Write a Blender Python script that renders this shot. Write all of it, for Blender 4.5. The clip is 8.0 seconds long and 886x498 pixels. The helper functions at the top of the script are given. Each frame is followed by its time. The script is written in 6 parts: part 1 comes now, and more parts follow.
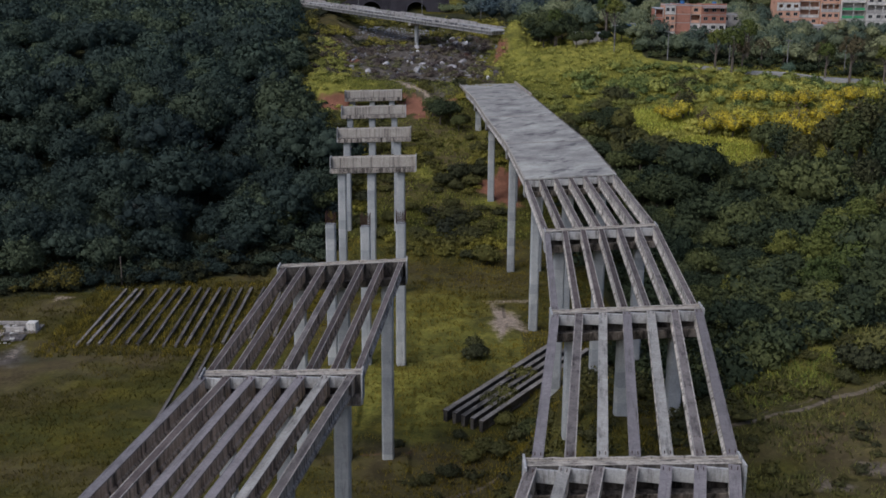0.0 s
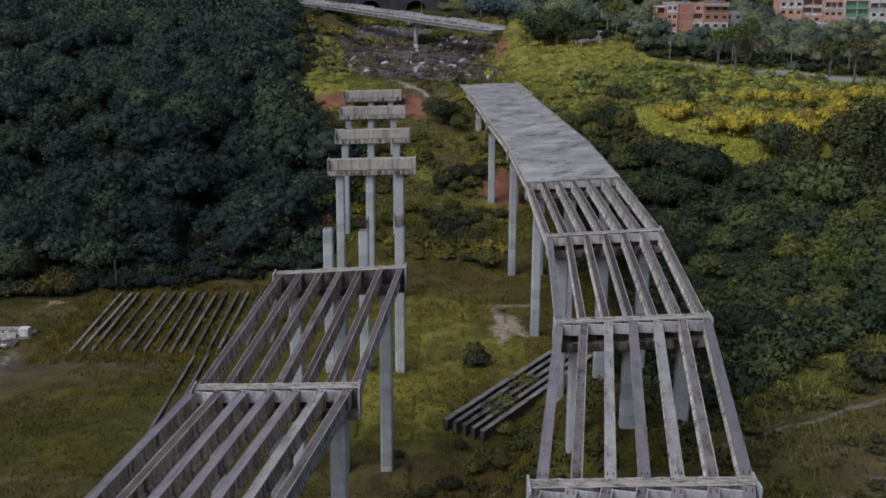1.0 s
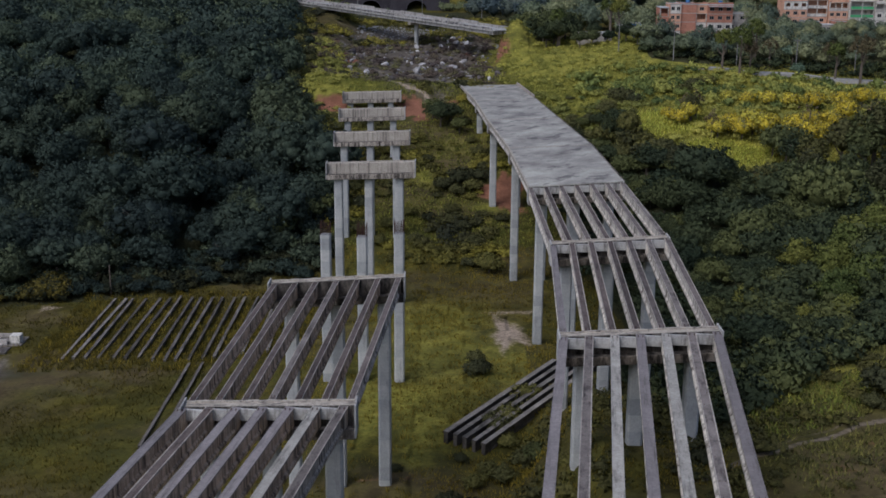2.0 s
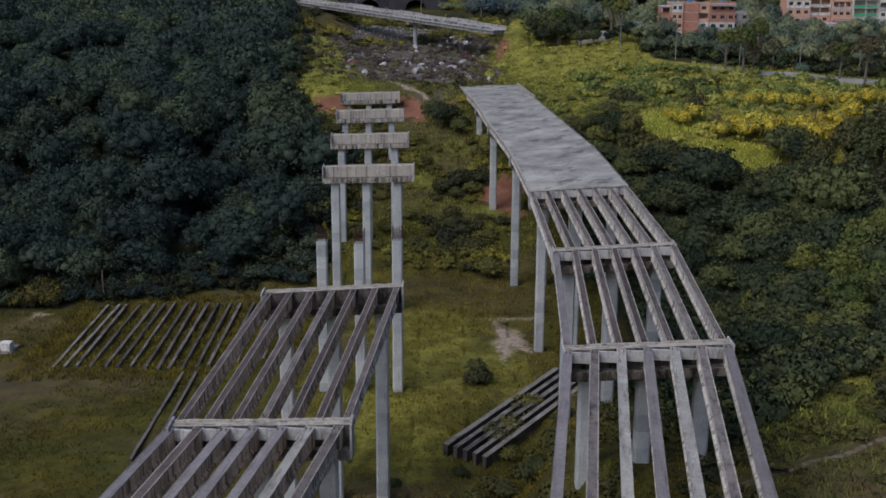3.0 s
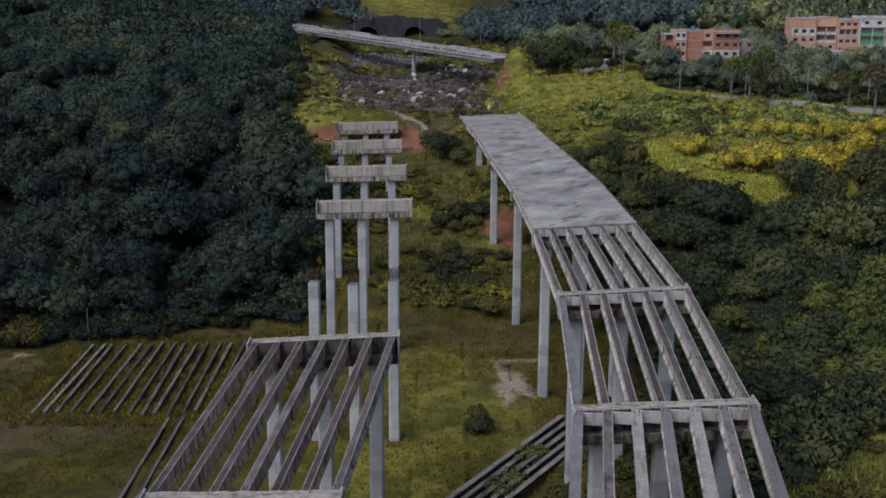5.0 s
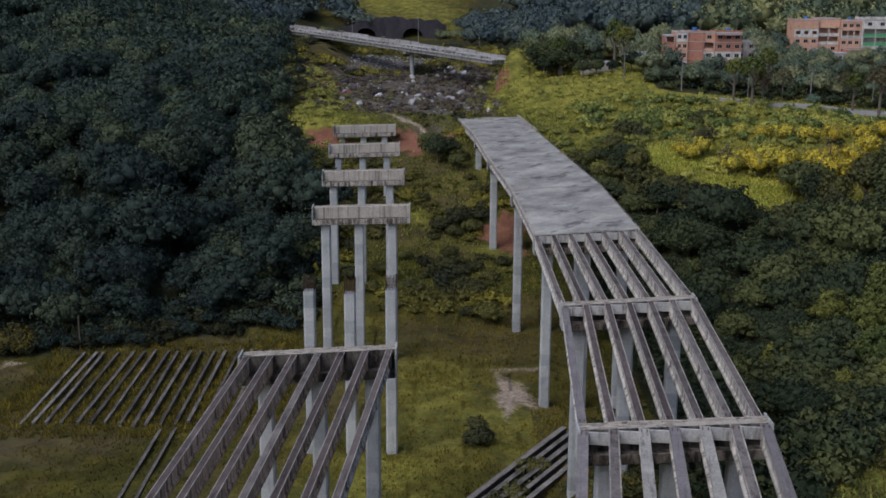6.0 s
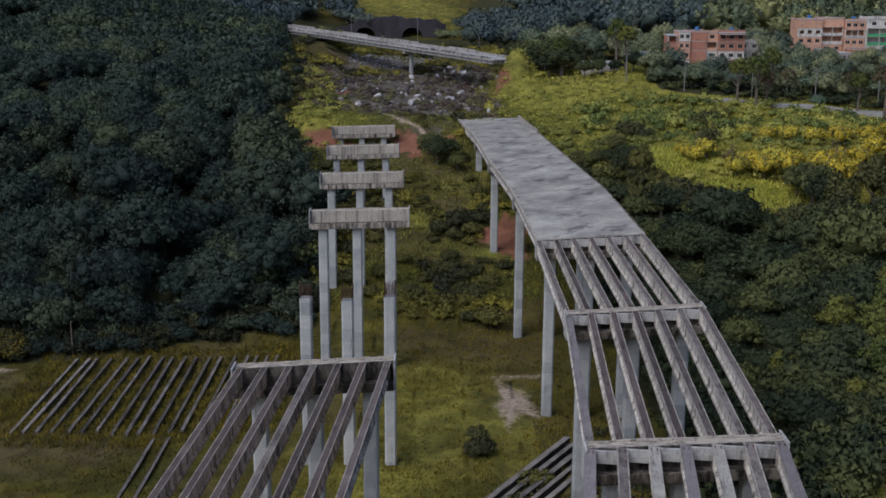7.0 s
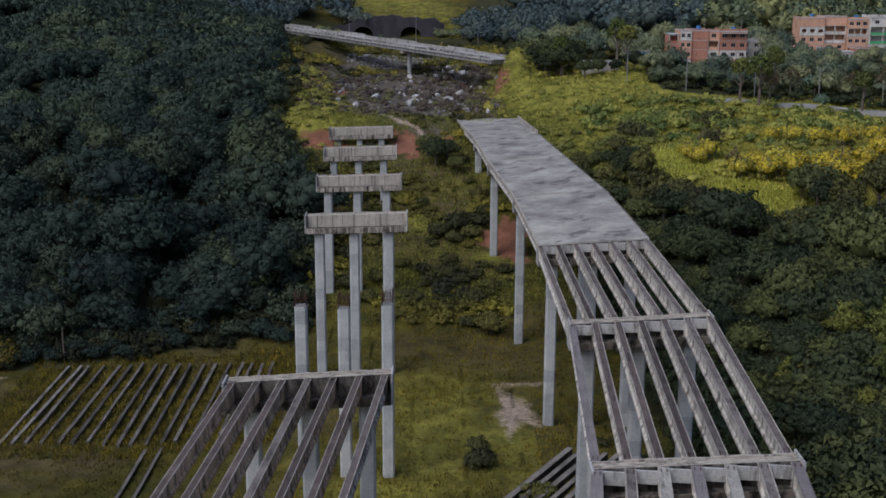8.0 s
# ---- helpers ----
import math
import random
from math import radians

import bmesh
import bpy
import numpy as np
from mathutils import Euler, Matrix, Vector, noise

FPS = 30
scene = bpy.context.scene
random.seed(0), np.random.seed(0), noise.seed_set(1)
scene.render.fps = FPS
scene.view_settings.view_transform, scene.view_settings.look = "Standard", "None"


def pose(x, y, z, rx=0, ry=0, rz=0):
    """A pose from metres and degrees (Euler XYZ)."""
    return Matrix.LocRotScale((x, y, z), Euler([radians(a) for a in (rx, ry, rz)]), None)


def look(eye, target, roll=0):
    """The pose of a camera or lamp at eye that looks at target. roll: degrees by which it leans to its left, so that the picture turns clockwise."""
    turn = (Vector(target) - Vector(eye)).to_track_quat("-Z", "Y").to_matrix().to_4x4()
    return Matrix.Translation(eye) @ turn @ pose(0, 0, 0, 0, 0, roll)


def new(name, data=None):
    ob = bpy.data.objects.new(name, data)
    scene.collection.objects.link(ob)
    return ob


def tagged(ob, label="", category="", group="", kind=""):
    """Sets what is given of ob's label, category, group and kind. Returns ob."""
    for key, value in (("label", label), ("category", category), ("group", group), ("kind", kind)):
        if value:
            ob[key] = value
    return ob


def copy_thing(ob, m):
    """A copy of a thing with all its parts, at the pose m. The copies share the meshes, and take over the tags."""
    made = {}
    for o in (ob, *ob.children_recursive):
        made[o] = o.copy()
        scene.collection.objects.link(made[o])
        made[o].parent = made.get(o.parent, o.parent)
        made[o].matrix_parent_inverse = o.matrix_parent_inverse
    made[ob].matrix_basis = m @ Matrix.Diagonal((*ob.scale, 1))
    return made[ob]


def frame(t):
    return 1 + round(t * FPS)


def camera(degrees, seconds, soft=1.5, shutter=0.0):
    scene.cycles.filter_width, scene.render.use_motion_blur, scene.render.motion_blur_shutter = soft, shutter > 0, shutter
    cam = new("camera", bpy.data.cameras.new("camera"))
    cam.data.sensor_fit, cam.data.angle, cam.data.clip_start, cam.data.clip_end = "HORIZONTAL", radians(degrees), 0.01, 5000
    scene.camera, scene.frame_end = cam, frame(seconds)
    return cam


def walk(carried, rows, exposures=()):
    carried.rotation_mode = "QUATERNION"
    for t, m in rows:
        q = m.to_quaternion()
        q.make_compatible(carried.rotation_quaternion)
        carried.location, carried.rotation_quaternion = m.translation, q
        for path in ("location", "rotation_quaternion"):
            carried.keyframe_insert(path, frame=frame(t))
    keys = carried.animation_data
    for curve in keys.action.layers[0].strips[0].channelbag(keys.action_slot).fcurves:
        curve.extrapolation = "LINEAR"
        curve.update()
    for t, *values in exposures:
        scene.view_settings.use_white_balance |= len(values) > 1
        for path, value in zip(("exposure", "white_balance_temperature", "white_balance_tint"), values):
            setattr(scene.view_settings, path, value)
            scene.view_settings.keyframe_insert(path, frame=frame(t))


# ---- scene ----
cam = camera(42.3, 8.0, 1.65)
PATH = [
    (0, (0.091, -1.931, 65.632), (0.091, 0.004, 65.124), 0.4),
    (0.5, (0.116, 0.075, 65.582), (0.116, 2.009, 65.073), 0.3),
    (1, (0.089, 2.159, 65.524), (0.089, 4.092, 65.014), 0.3),
    (1.5, (0.113, 4.305, 65.475), (0.112, 6.239, 64.965), 0.4),
    (3, (0.116, 11.105, 65.352), (0.116, 13.038, 64.84), 0.3),
    (3.5, (0.084, 13.426, 65.31), (0.085, 15.36, 64.799), 0.3),
    (4, (0.084, 15.8, 65.314), (0.085, 17.737, 64.816), 0.3),
    (4.5, (0.103, 18.015, 65.327), (0.104, 19.958, 64.853), 0.3),
    (6, (0.076, 24.604, 65.147), (0.08, 26.548, 64.68), 0.3),
    (6.5, (0.038, 26.762, 65.076), (0.043, 28.707, 64.609), 0.3),
    (7, (-0.017, 28.892, 64.986), (-0.012, 30.836, 64.518), 0.3),
    (7.5, (-0.018, 31.074, 64.954), (-0.012, 33.019, 64.485), 0.3),
    (8, (-0.028, 33.215, 64.946), (-0.021, 35.159, 64.476), 0.2),
]
walk(cam, [(t, look(eye, target, roll)) for t, eye, target, roll in PATH], [(0.0, -0.58, 5330.0, 12.0), (8.0, -0.58, 5330.0, 12.0)])

# ---- world, sun, exposure ----
SUN_EL, SUN_AZ = 50.0, 224.0      # degrees; azimuth clockwise from +y
world = bpy.data.worlds.new("world")
scene.world = world
world.use_nodes = True
wn = world.node_tree.nodes
sky = wn.new("ShaderNodeTexSky")
sky.sky_type = "NISHITA"
sky.sun_disc = False
sky.sun_elevation, sky.sun_rotation = radians(SUN_EL), radians(SUN_AZ)
sky.air_density, sky.dust_density, sky.ozone_density = 0.8, 5.0, 0.7
wn["Background"].inputs["Strength"].default_value = 0.155
world.node_tree.links.new(sky.outputs[0], wn["Background"].inputs["Color"])
sun = new("sun", bpy.data.lights.new("sun", "SUN"))
sun.data.energy, sun.data.angle, sun.data.color = 1.45, radians(35), (1.0, 0.93, 0.82)
_az, _el = radians(SUN_AZ), radians(SUN_EL)
sun.matrix_world = look((math.sin(_az) * math.cos(_el) * 300, math.cos(_az) * math.cos(_el) * 300, math.sin(_el) * 300), (0, 0, 0))


# ---- materials ----
def material(name, rough=0.85):
    m = bpy.data.materials.new(name)
    m.use_nodes = True
    n, l = m.node_tree.nodes, m.node_tree.links
    b = n["Principled BSDF"]
    b.inputs["Roughness"].default_value = rough
    b.inputs["Specular IOR Level"].default_value = 0.25
    return m, n, l, b


def ramp(n, l, src, stops):
    r = n.new("ShaderNodeValToRGB")
    e = r.color_ramp.elements
    while len(e) < len(stops):
        e.new(0.5)
    for el, (p, c) in zip(e, stops):
        el.position = p
        el.color = (*c, 1) if len(c) == 3 else c
    l.new(src, r.inputs[0])
    return r.outputs[0]


def mixc(n, l, fac, a, b, mode="MIX"):
    m = n.new("ShaderNodeMix")
    m.data_type, m.blend_type = "RGBA", mode
    for socket, v in ((m.inputs[0], fac), (m.inputs[6], a), (m.inputs[7], b)):
        if isinstance(v, (int, float)):
            socket.default_value = v
        elif isinstance(v, tuple):
            socket.default_value = (*v, 1)
        else:
            l.new(v, socket)
    return m.outputs[2]


def noise_tex(n, l, vec, scale, detail=4.0, rough=0.6, stretch=None):
    if stretch:
        mp = n.new("ShaderNodeMapping")
        mp.inputs["Scale"].default_value = stretch
        l.new(vec, mp.inputs[0])
        vec = mp.outputs[0]
    t = n.new("ShaderNodeTexNoise")
    t.inputs["Scale"].default_value, t.inputs["Detail"].default_value, t.inputs["Roughness"].default_value = scale, detail, rough
    l.new(vec, t.inputs["Vector"])
    return t.outputs[0]


def local_vec(n, l):
    """Object coordinates, shifted by the object's own random number."""
    tc, oi, mul, add = (n.new(k) for k in ("ShaderNodeTexCoord", "ShaderNodeObjectInfo", "ShaderNodeMath", "ShaderNodeVectorMath"))
    mul.operation, mul.inputs[1].default_value = "MULTIPLY", 83.0
    l.new(oi.outputs["Random"], mul.inputs[0])
    l.new(tc.outputs["Object"], add.inputs[0])
    l.new(mul.outputs[0], add.inputs[1])
    return add.outputs[0], oi.outputs["Random"]


def bump(n, l, b, src, strength=0.4, dist=0.03):
    k = n.new("ShaderNodeBump")
    k.inputs["Strength"].default_value, k.inputs["Distance"].default_value = strength, dist
    l.new(src, k.inputs["Height"])
    l.new(k.outputs[0], b.inputs["Normal"])


def concrete(name, light, dark, stain, amount=0.5, streak=(1.3, 1.3, 0.12), vary=0.25, cloudy=0.45, cracks=False):
    """Weathered concrete: cloudy tone, grain, and dark streaks that run down the faces."""
    m, n, l, b = material(name, 0.9)
    v, rnd = local_vec(n, l)
    cloud = noise_tex(n, l, v, cloudy, 5, 0.65)
    col = ramp(n, l, cloud, [(0.3, dark), (0.7, light)])
    st = noise_tex(n, l, v, 1.0, 5, 0.7, streak)
    f = ramp(n, l, st, [(0.62 - 0.25 * amount, (0, 0, 0)), (0.78 - 0.2 * amount, (1, 1, 1))])
    col = mixc(n, l, f, col, stain)
    if cracks:
        web = noise_tex(n, l, v, 0.42, 4, 0.7, (1.0, 1.0, 0.55))
        col = mixc(n, l, ramp(n, l, web, [(0.485, (0, 0, 0)), (0.497, (0.9, 0.9, 0.9)), (0.503, (0.9, 0.9, 0.9)), (0.515, (0, 0, 0))]), col, tuple(0.6 * q for q in stain))
    grain = noise_tex(n, l, v, 4.0, 8, 0.75)
    col = mixc(n, l, 0.5, col, ramp(n, l, grain, [(0.3, (0.42, 0.41, 0.40)), (0.7, (1.5, 1.5, 1.5))]), "MULTIPLY")
    tone = ramp(n, l, rnd, [(0, tuple(q * (1 - vary) for q in (1.01, 0.96, 0.87))), (1, tuple(q * (1 + vary * 0.6) for q in (1.01, 0.96, 0.87)))])
    col = mixc(n, l, 1.0, col, tone, "MULTIPLY")
    l.new(col, b.inputs["Base Color"])
    bump(n, l, b, grain, 0.35, 0.04)
    return m


def plain(name, a, b_, scale=2.0, rough=0.8, metal=0.0, bumps=0.2):
    m, n, l, b = material(name, rough)
    b.inputs["Metallic"].default_value = metal
    v, rnd = local_vec(n, l)
    t = noise_tex(n, l, v, scale, 5, 0.65)
    l.new(ramp(n, l, t, [(0.3, a), (0.7, b_)]), b.inputs["Base Color"])
    bump(n, l, b, t, bumps, 0.03)
    return m


CONC_CAP = concrete("concrete_cap", (0.49, 0.46, 0.415), (0.33, 0.308, 0.28), (0.075, 0.066, 0.06), 0.46, (2.2, 2.2, 0.06), 0.1)
CONC_CAP_TOP = concrete("concrete_cap_top", (0.54, 0.50, 0.44), (0.33, 0.31, 0.275), (0.10, 0.09, 0.082), 0.58, (0.9, 1.6, 0.8), 0.1)
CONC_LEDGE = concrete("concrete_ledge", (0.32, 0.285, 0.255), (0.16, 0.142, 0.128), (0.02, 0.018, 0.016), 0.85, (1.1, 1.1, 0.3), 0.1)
# Black stains together with the gap shade below the cross walls, as one colour.
CONC_STAIN_SHADE = concrete("concrete_stain_shade", (0.20, 0.185, 0.17), (0.075, 0.068, 0.062), (0.014, 0.013, 0.012), 0.88, (1.0, 1.0, 0.35), 0.1)
CONC_LEDGE_PALE = concrete("concrete_ledge_pale", (0.50, 0.465, 0.42), (0.30, 0.275, 0.25), (0.045, 0.038, 0.034), 0.72, (1.2, 1.2, 0.15), 0.1, 0.45, True)
CONC_WEB = concrete("concrete_web", (0.76, 0.74, 0.71), (0.50, 0.48, 0.46), (0.13, 0.117, 0.11), 0.66, (1.0, 1.0, 0.09), 0.15)
CONC_WEB_TAN = concrete("concrete_web_tan", (0.68, 0.59, 0.50), (0.45, 0.385, 0.325), (0.065, 0.053, 0.046), 0.72, (1.5, 1.5, 0.10), 0.15)
CONC_TOP = concrete("concrete_beam_top", (0.18, 0.156, 0.152), (0.085, 0.072, 0.07), (0.04, 0.034, 0.033), 0.45, (2.0, 0.2, 1), 0.4)
CONC_TOP_MID = concrete("concrete_beam_top_mid", (0.30, 0.285, 0.30), (0.18, 0.17, 0.18), (0.10, 0.092, 0.092), 0.4, (2.2, 0.16, 1), 0.6)
TOP_LILAC = concrete("beam_top_lilac", (0.27, 0.252, 0.262), (0.18, 0.167, 0.174), (0.10, 0.092, 0.09), 0.36, (2.2, 0.16, 1), 0.25)
TOP_WHITE = concrete("beam_top_white", (0.42, 0.41, 0.385), (0.27, 0.265, 0.25), (0.12, 0.113, 0.106), 0.45, (1.8, 0.25, 1), 0.12)
TOP_MOTTLED = concrete("beam_top_mottled", (0.25, 0.228, 0.22), (0.13, 0.115, 0.112), (0.05, 0.043, 0.041), 0.55, (1.1, 0.3, 1), 0.2)
TOP_UMBER = concrete("beam_top_umber", (0.135, 0.112, 0.106), (0.072, 0.058, 0.056), (0.034, 0.027, 0.026), 0.5, (2.0, 0.25, 1), 0.3)
CONC_EDGE = concrete("concrete_edge", (0.46, 0.43, 0.40), (0.28, 0.26, 0.24), (0.12, 0.11, 0.1), 0.4, (1, 1, 0.3), 0.1)
CONC_FIN = concrete("concrete_fin", (0.50, 0.51, 0.52), (0.36, 0.365, 0.37), (0.10, 0.093, 0.088), 0.5, (1.1, 1.1, 0.15), 0.1)
CONC_OLD = concrete("concrete_stored", (0.24, 0.225, 0.215), (0.12, 0.11, 0.105), (0.045, 0.04, 0.036), 0.65, (0.8, 0.2, 0.5), 0.4)
CONC_OLD_PALE = concrete("concrete_stored_pale", (0.30, 0.28, 0.265), (0.16, 0.15, 0.14), (0.06, 0.055, 0.05), 0.5, (0.8, 0.2, 0.5), 0.3)
CONC_OLD_DARK = concrete("concrete_stored_dark", (0.13, 0.12, 0.11), (0.07, 0.065, 0.06), (0.03, 0.028, 0.024), 0.6, (0.8, 0.2, 0.5), 0.3)
CONC_WEB_OLD = concrete("concrete_stored_side", (0.22, 0.21, 0.195), (0.12, 0.113, 0.106), (0.05, 0.045, 0.04), 0.6, (1.3, 1.3, 0.12), 0.2)
RUST = plain("rusty_bars", (0.05, 0.03, 0.022), (0.10, 0.05, 0.035), 3.0, 0.9, 0.2)
PARAPET = concrete("painted_parapet", (0.38, 0.38, 0.385), (0.26, 0.26, 0.265), (0.13, 0.125, 0.12), 0.55, (0.9, 0.9, 0.3), 0.15)
WHITE_WALL = concrete("whitewashed", (0.76, 0.75, 0.72), (0.50, 0.49, 0.47), (0.2, 0.19, 0.17), 0.4, (0.8, 0.8, 0.3), 0.1)
BRICKRED = concrete("brick_wall", (0.50, 0.25, 0.18), (0.36, 0.175, 0.125), (0.18, 0.1, 0.07), 0.3, (0.5, 0.5, 0.3), 0.1)
# Orange brick, its tone raised to stand for sun on the house fronts.
BRICKORANGE = concrete("hollow_brick", (0.68, 0.42, 0.30), (0.56, 0.33, 0.23), (0.28, 0.16, 0.11), 0.3, (0.5, 0.5, 0.3), 0.1)
RENDERGREY = concrete("grey_render", (0.48, 0.46, 0.44), (0.34, 0.33, 0.32), (0.2, 0.19, 0.18), 0.3, (0.5, 0.5, 0.3), 0.1)
ROCKWALL = concrete("dark_rock_lining", (0.075, 0.07, 0.085), (0.045, 0.042, 0.052), (0.02, 0.02, 0.024), 0.45, (0.15, 0.15, 0.05), 0.05, 0.12)
BLACKISH = plain("dark_interior", (0.012, 0.012, 0.013), (0.02, 0.02, 0.02), 1.0, 0.9)
GRAFFITI = plain("graffiti_paint", (0.03, 0.03, 0.04), (0.07, 0.07, 0.08), 2.0, 0.8)
ASPHALT = plain("asphalt", (0.26, 0.25, 0.23), (0.36, 0.345, 0.315), 0.8, 0.92)
POLE = plain("pole_concrete", (0.22, 0.21, 0.20), (0.30, 0.29, 0.28), 1.0, 0.85)
WIRE = plain("cable", (0.02, 0.02, 0.02), (0.03, 0.03, 0.03), 1.0, 0.6)
BARK = plain("bark", (0.09, 0.07, 0.05), (0.18, 0.15, 0.12), 3.0, 0.95)
GREENPAINT = plain("green_paint", (0.08, 0.32, 0.12), (0.1, 0.4, 0.16), 1.0, 0.6)
BLUETARP = plain("blue_tarpaulin", (0.05, 0.14, 0.32), (0.08, 0.2, 0.42), 1.0, 0.5)
ROOFSHEET = plain("sheet_roof", (0.35, 0.35, 0.35), (0.5, 0.5, 0.49), 1.0, 0.6)

def deck_material():
    """Cast deck: pale and dark pours, slanting brushed streaks, puddle stains and grain."""
    m, n, l, b = material("concrete_deck", 0.9)
    tc, turn = n.new("ShaderNodeTexCoord"), n.new("ShaderNodeMapping")
    turn.inputs["Rotation"].default_value = (0, 0, radians(-52))
    l.new(tc.outputs["Object"], turn.inputs[0])
    oi = n.new("ShaderNodeObjectInfo")
    add = n.new("ShaderNodeVectorMath")
    l.new(turn.outputs[0], add.inputs[0])
    l.new(oi.outputs["Location"], add.inputs[1])
    v = add.outputs[0]
    cloud = noise_tex(n, l, v, 0.15, 6, 0.66, (0.85, 1, 1))
    col = ramp(n, l, cloud, [(0.30, (0.16, 0.147, 0.132)), (0.5, (0.32, 0.30, 0.258)), (0.72, (0.50, 0.478, 0.40))])
    streak = noise_tex(n, l, v, 1.0, 6, 0.75, (0.3, 0.5, 1))
    col = mixc(n, l, 0.22, col, ramp(n, l, streak, [(0.32, (0.66, 0.64, 0.63)), (0.5, (1, 1, 1)), (0.7, (1.26, 1.27, 1.24))]), "MULTIPLY")
    spot = noise_tex(n, l, v, 0.34, 4, 0.6, (0.6, 1, 1))
    col = mixc(n, l, ramp(n, l, spot, [(0.56, (0, 0, 0)), (0.66, (0.8, 0.8, 0.8))]), col, (0.105, 0.096, 0.092))
    grain = noise_tex(n, l, v, 3.5, 8, 0.75)
    col = mixc(n, l, 0.5, col, ramp(n, l, grain, [(0.3, (0.6, 0.6, 0.6)), (0.7, (1.3, 1.3, 1.3))]), "MULTIPLY")
    l.new(col, b.inputs["Base Color"])
    bump(n, l, b, grain, 0.35, 0.04)
    return m


CONC_DECK = deck_material()


def column_material():
    """Column concrete cast in lifts: each lift a shade of its own, faint joints, few stains."""
    m, n, l, b = material("concrete_column", 0.9)
    v, rnd = local_vec(n, l)
    sep, step, jit = n.new("ShaderNodeSeparateXYZ"), n.new("ShaderNodeMath"), n.new("ShaderNodeTexWhiteNoise")
    l.new(v, sep.inputs[0])
    step.operation, step.inputs[1].default_value = "SNAP", 1.8
    l.new(sep.outputs[2], step.inputs[0])
    jit.noise_dimensions = "1D"
    l.new(step.outputs[0], jit.inputs["W"])
    cloud = noise_tex(n, l, v, 0.45, 5, 0.65)
    col = ramp(n, l, cloud, [(0.3, (0.355, 0.36, 0.345)), (0.7, (0.48, 0.475, 0.445))])
    col = mixc(n, l, 1.0, col, ramp(n, l, jit.outputs["Value"], [(0, (0.78, 0.79, 0.80)), (0.7, (1.0, 1.0, 1.0)), (1, (1.14, 1.13, 1.1))]), "MULTIPLY")
    st = noise_tex(n, l, v, 1.0, 5, 0.7, (1.4, 1.4, 0.16))
    col = mixc(n, l, ramp(n, l, st, [(0.58, (0, 0, 0)), (0.72, (0.75, 0.75, 0.75))]), col, (0.20, 0.195, 0.19))
    grain = noise_tex(n, l, v, 4.0, 8, 0.75)
    col = mixc(n, l, 0.5, col, ramp(n, l, grain, [(0.3, (0.62, 0.62, 0.62)), (0.7, (1.28, 1.28, 1.28))]), "MULTIPLY")
    l.new(col, b.inputs["Base Color"])
    bump(n, l, b, grain, 0.35, 0.04)
    return m


CONC_COLUMN = column_material()
GLASS = material("window_glass", 0.08)[0]
GLASS.node_tree.nodes["Principled BSDF"].inputs["Base Color"].default_value = (0.02, 0.025, 0.03, 1)


def rock_material():
    m, n, l, b = material("boulder_stone", 0.9)
    v, rnd = local_vec(n, l)
    tone = ramp(n, l, rnd, [(0, (0.10, 0.088, 0.085)), (0.45, (0.16, 0.14, 0.135)), (0.6, (0.38, 0.36, 0.35)), (1, (0.66, 0.64, 0.62))])
    t = noise_tex(n, l, v, 0.9, 6, 0.7)
    l.new(mixc(n, l, 1.0, tone, ramp(n, l, t, [(0.3, (0.35, 0.33, 0.3)), (0.65, (1.15, 1.15, 1.15))]), "MULTIPLY"), b.inputs["Base Color"])
    bump(n, l, b, t, 0.6, 0.15)
    return m


ROCK = rock_material()


def foliage(name, low, mid, high, by_object, fleck=None, thin_share=0.22):
    """Leaves: a tone for each tree, broken up leaf by leaf."""
    m, n, l, b = material(name, 0.65)
    geo = n.new("ShaderNodeNewGeometry")
    if by_object:
        src = n.new("ShaderNodeObjectInfo").outputs["Random"]
    else:
        at = n.new("ShaderNodeAttribute")
        at.attribute_name = "tint"
        src = at.outputs["Fac"]
    col = ramp(n, l, src, [(0, low), (0.5, mid), (1, high)])
    col = mixc(n, l, 1.0, col, ramp(n, l, geo.outputs["Random Per Island"], [(0, (0.78, 0.8, 0.8)), (1, (1.22, 1.2, 1.16))]), "MULTIPLY")
    tc = n.new("ShaderNodeTexCoord")
    leafy = noise_tex(n, l, tc.outputs["Object"], 2.2, 3, 0.7)
    col = mixc(n, l, 0.75, col, ramp(n, l, leafy, [(0.32, (0.52, 0.54, 0.56)), (0.68, (1.45, 1.42, 1.36))]), "MULTIPLY")
    if fleck:
        col = mixc(n, l, ramp(n, l, geo.outputs["Random Per Island"], [(0.64, (0, 0, 0)), (0.68, (1, 1, 1))]), col, fleck)
    l.new(col, b.inputs["Base Color"])
    b.inputs["Specular IOR Level"].default_value = 0.06
    thin, mix = n.new("ShaderNodeBsdfTranslucent"), n.new("ShaderNodeMixShader")
    l.new(col, thin.inputs["Color"])
    mix.inputs[0].default_value = thin_share
    l.new(b.outputs[0], mix.inputs[1])
    l.new(thin.outputs[0], mix.inputs[2])
    l.new(mix.outputs[0], n["Material Output"].inputs["Surface"])
    return m


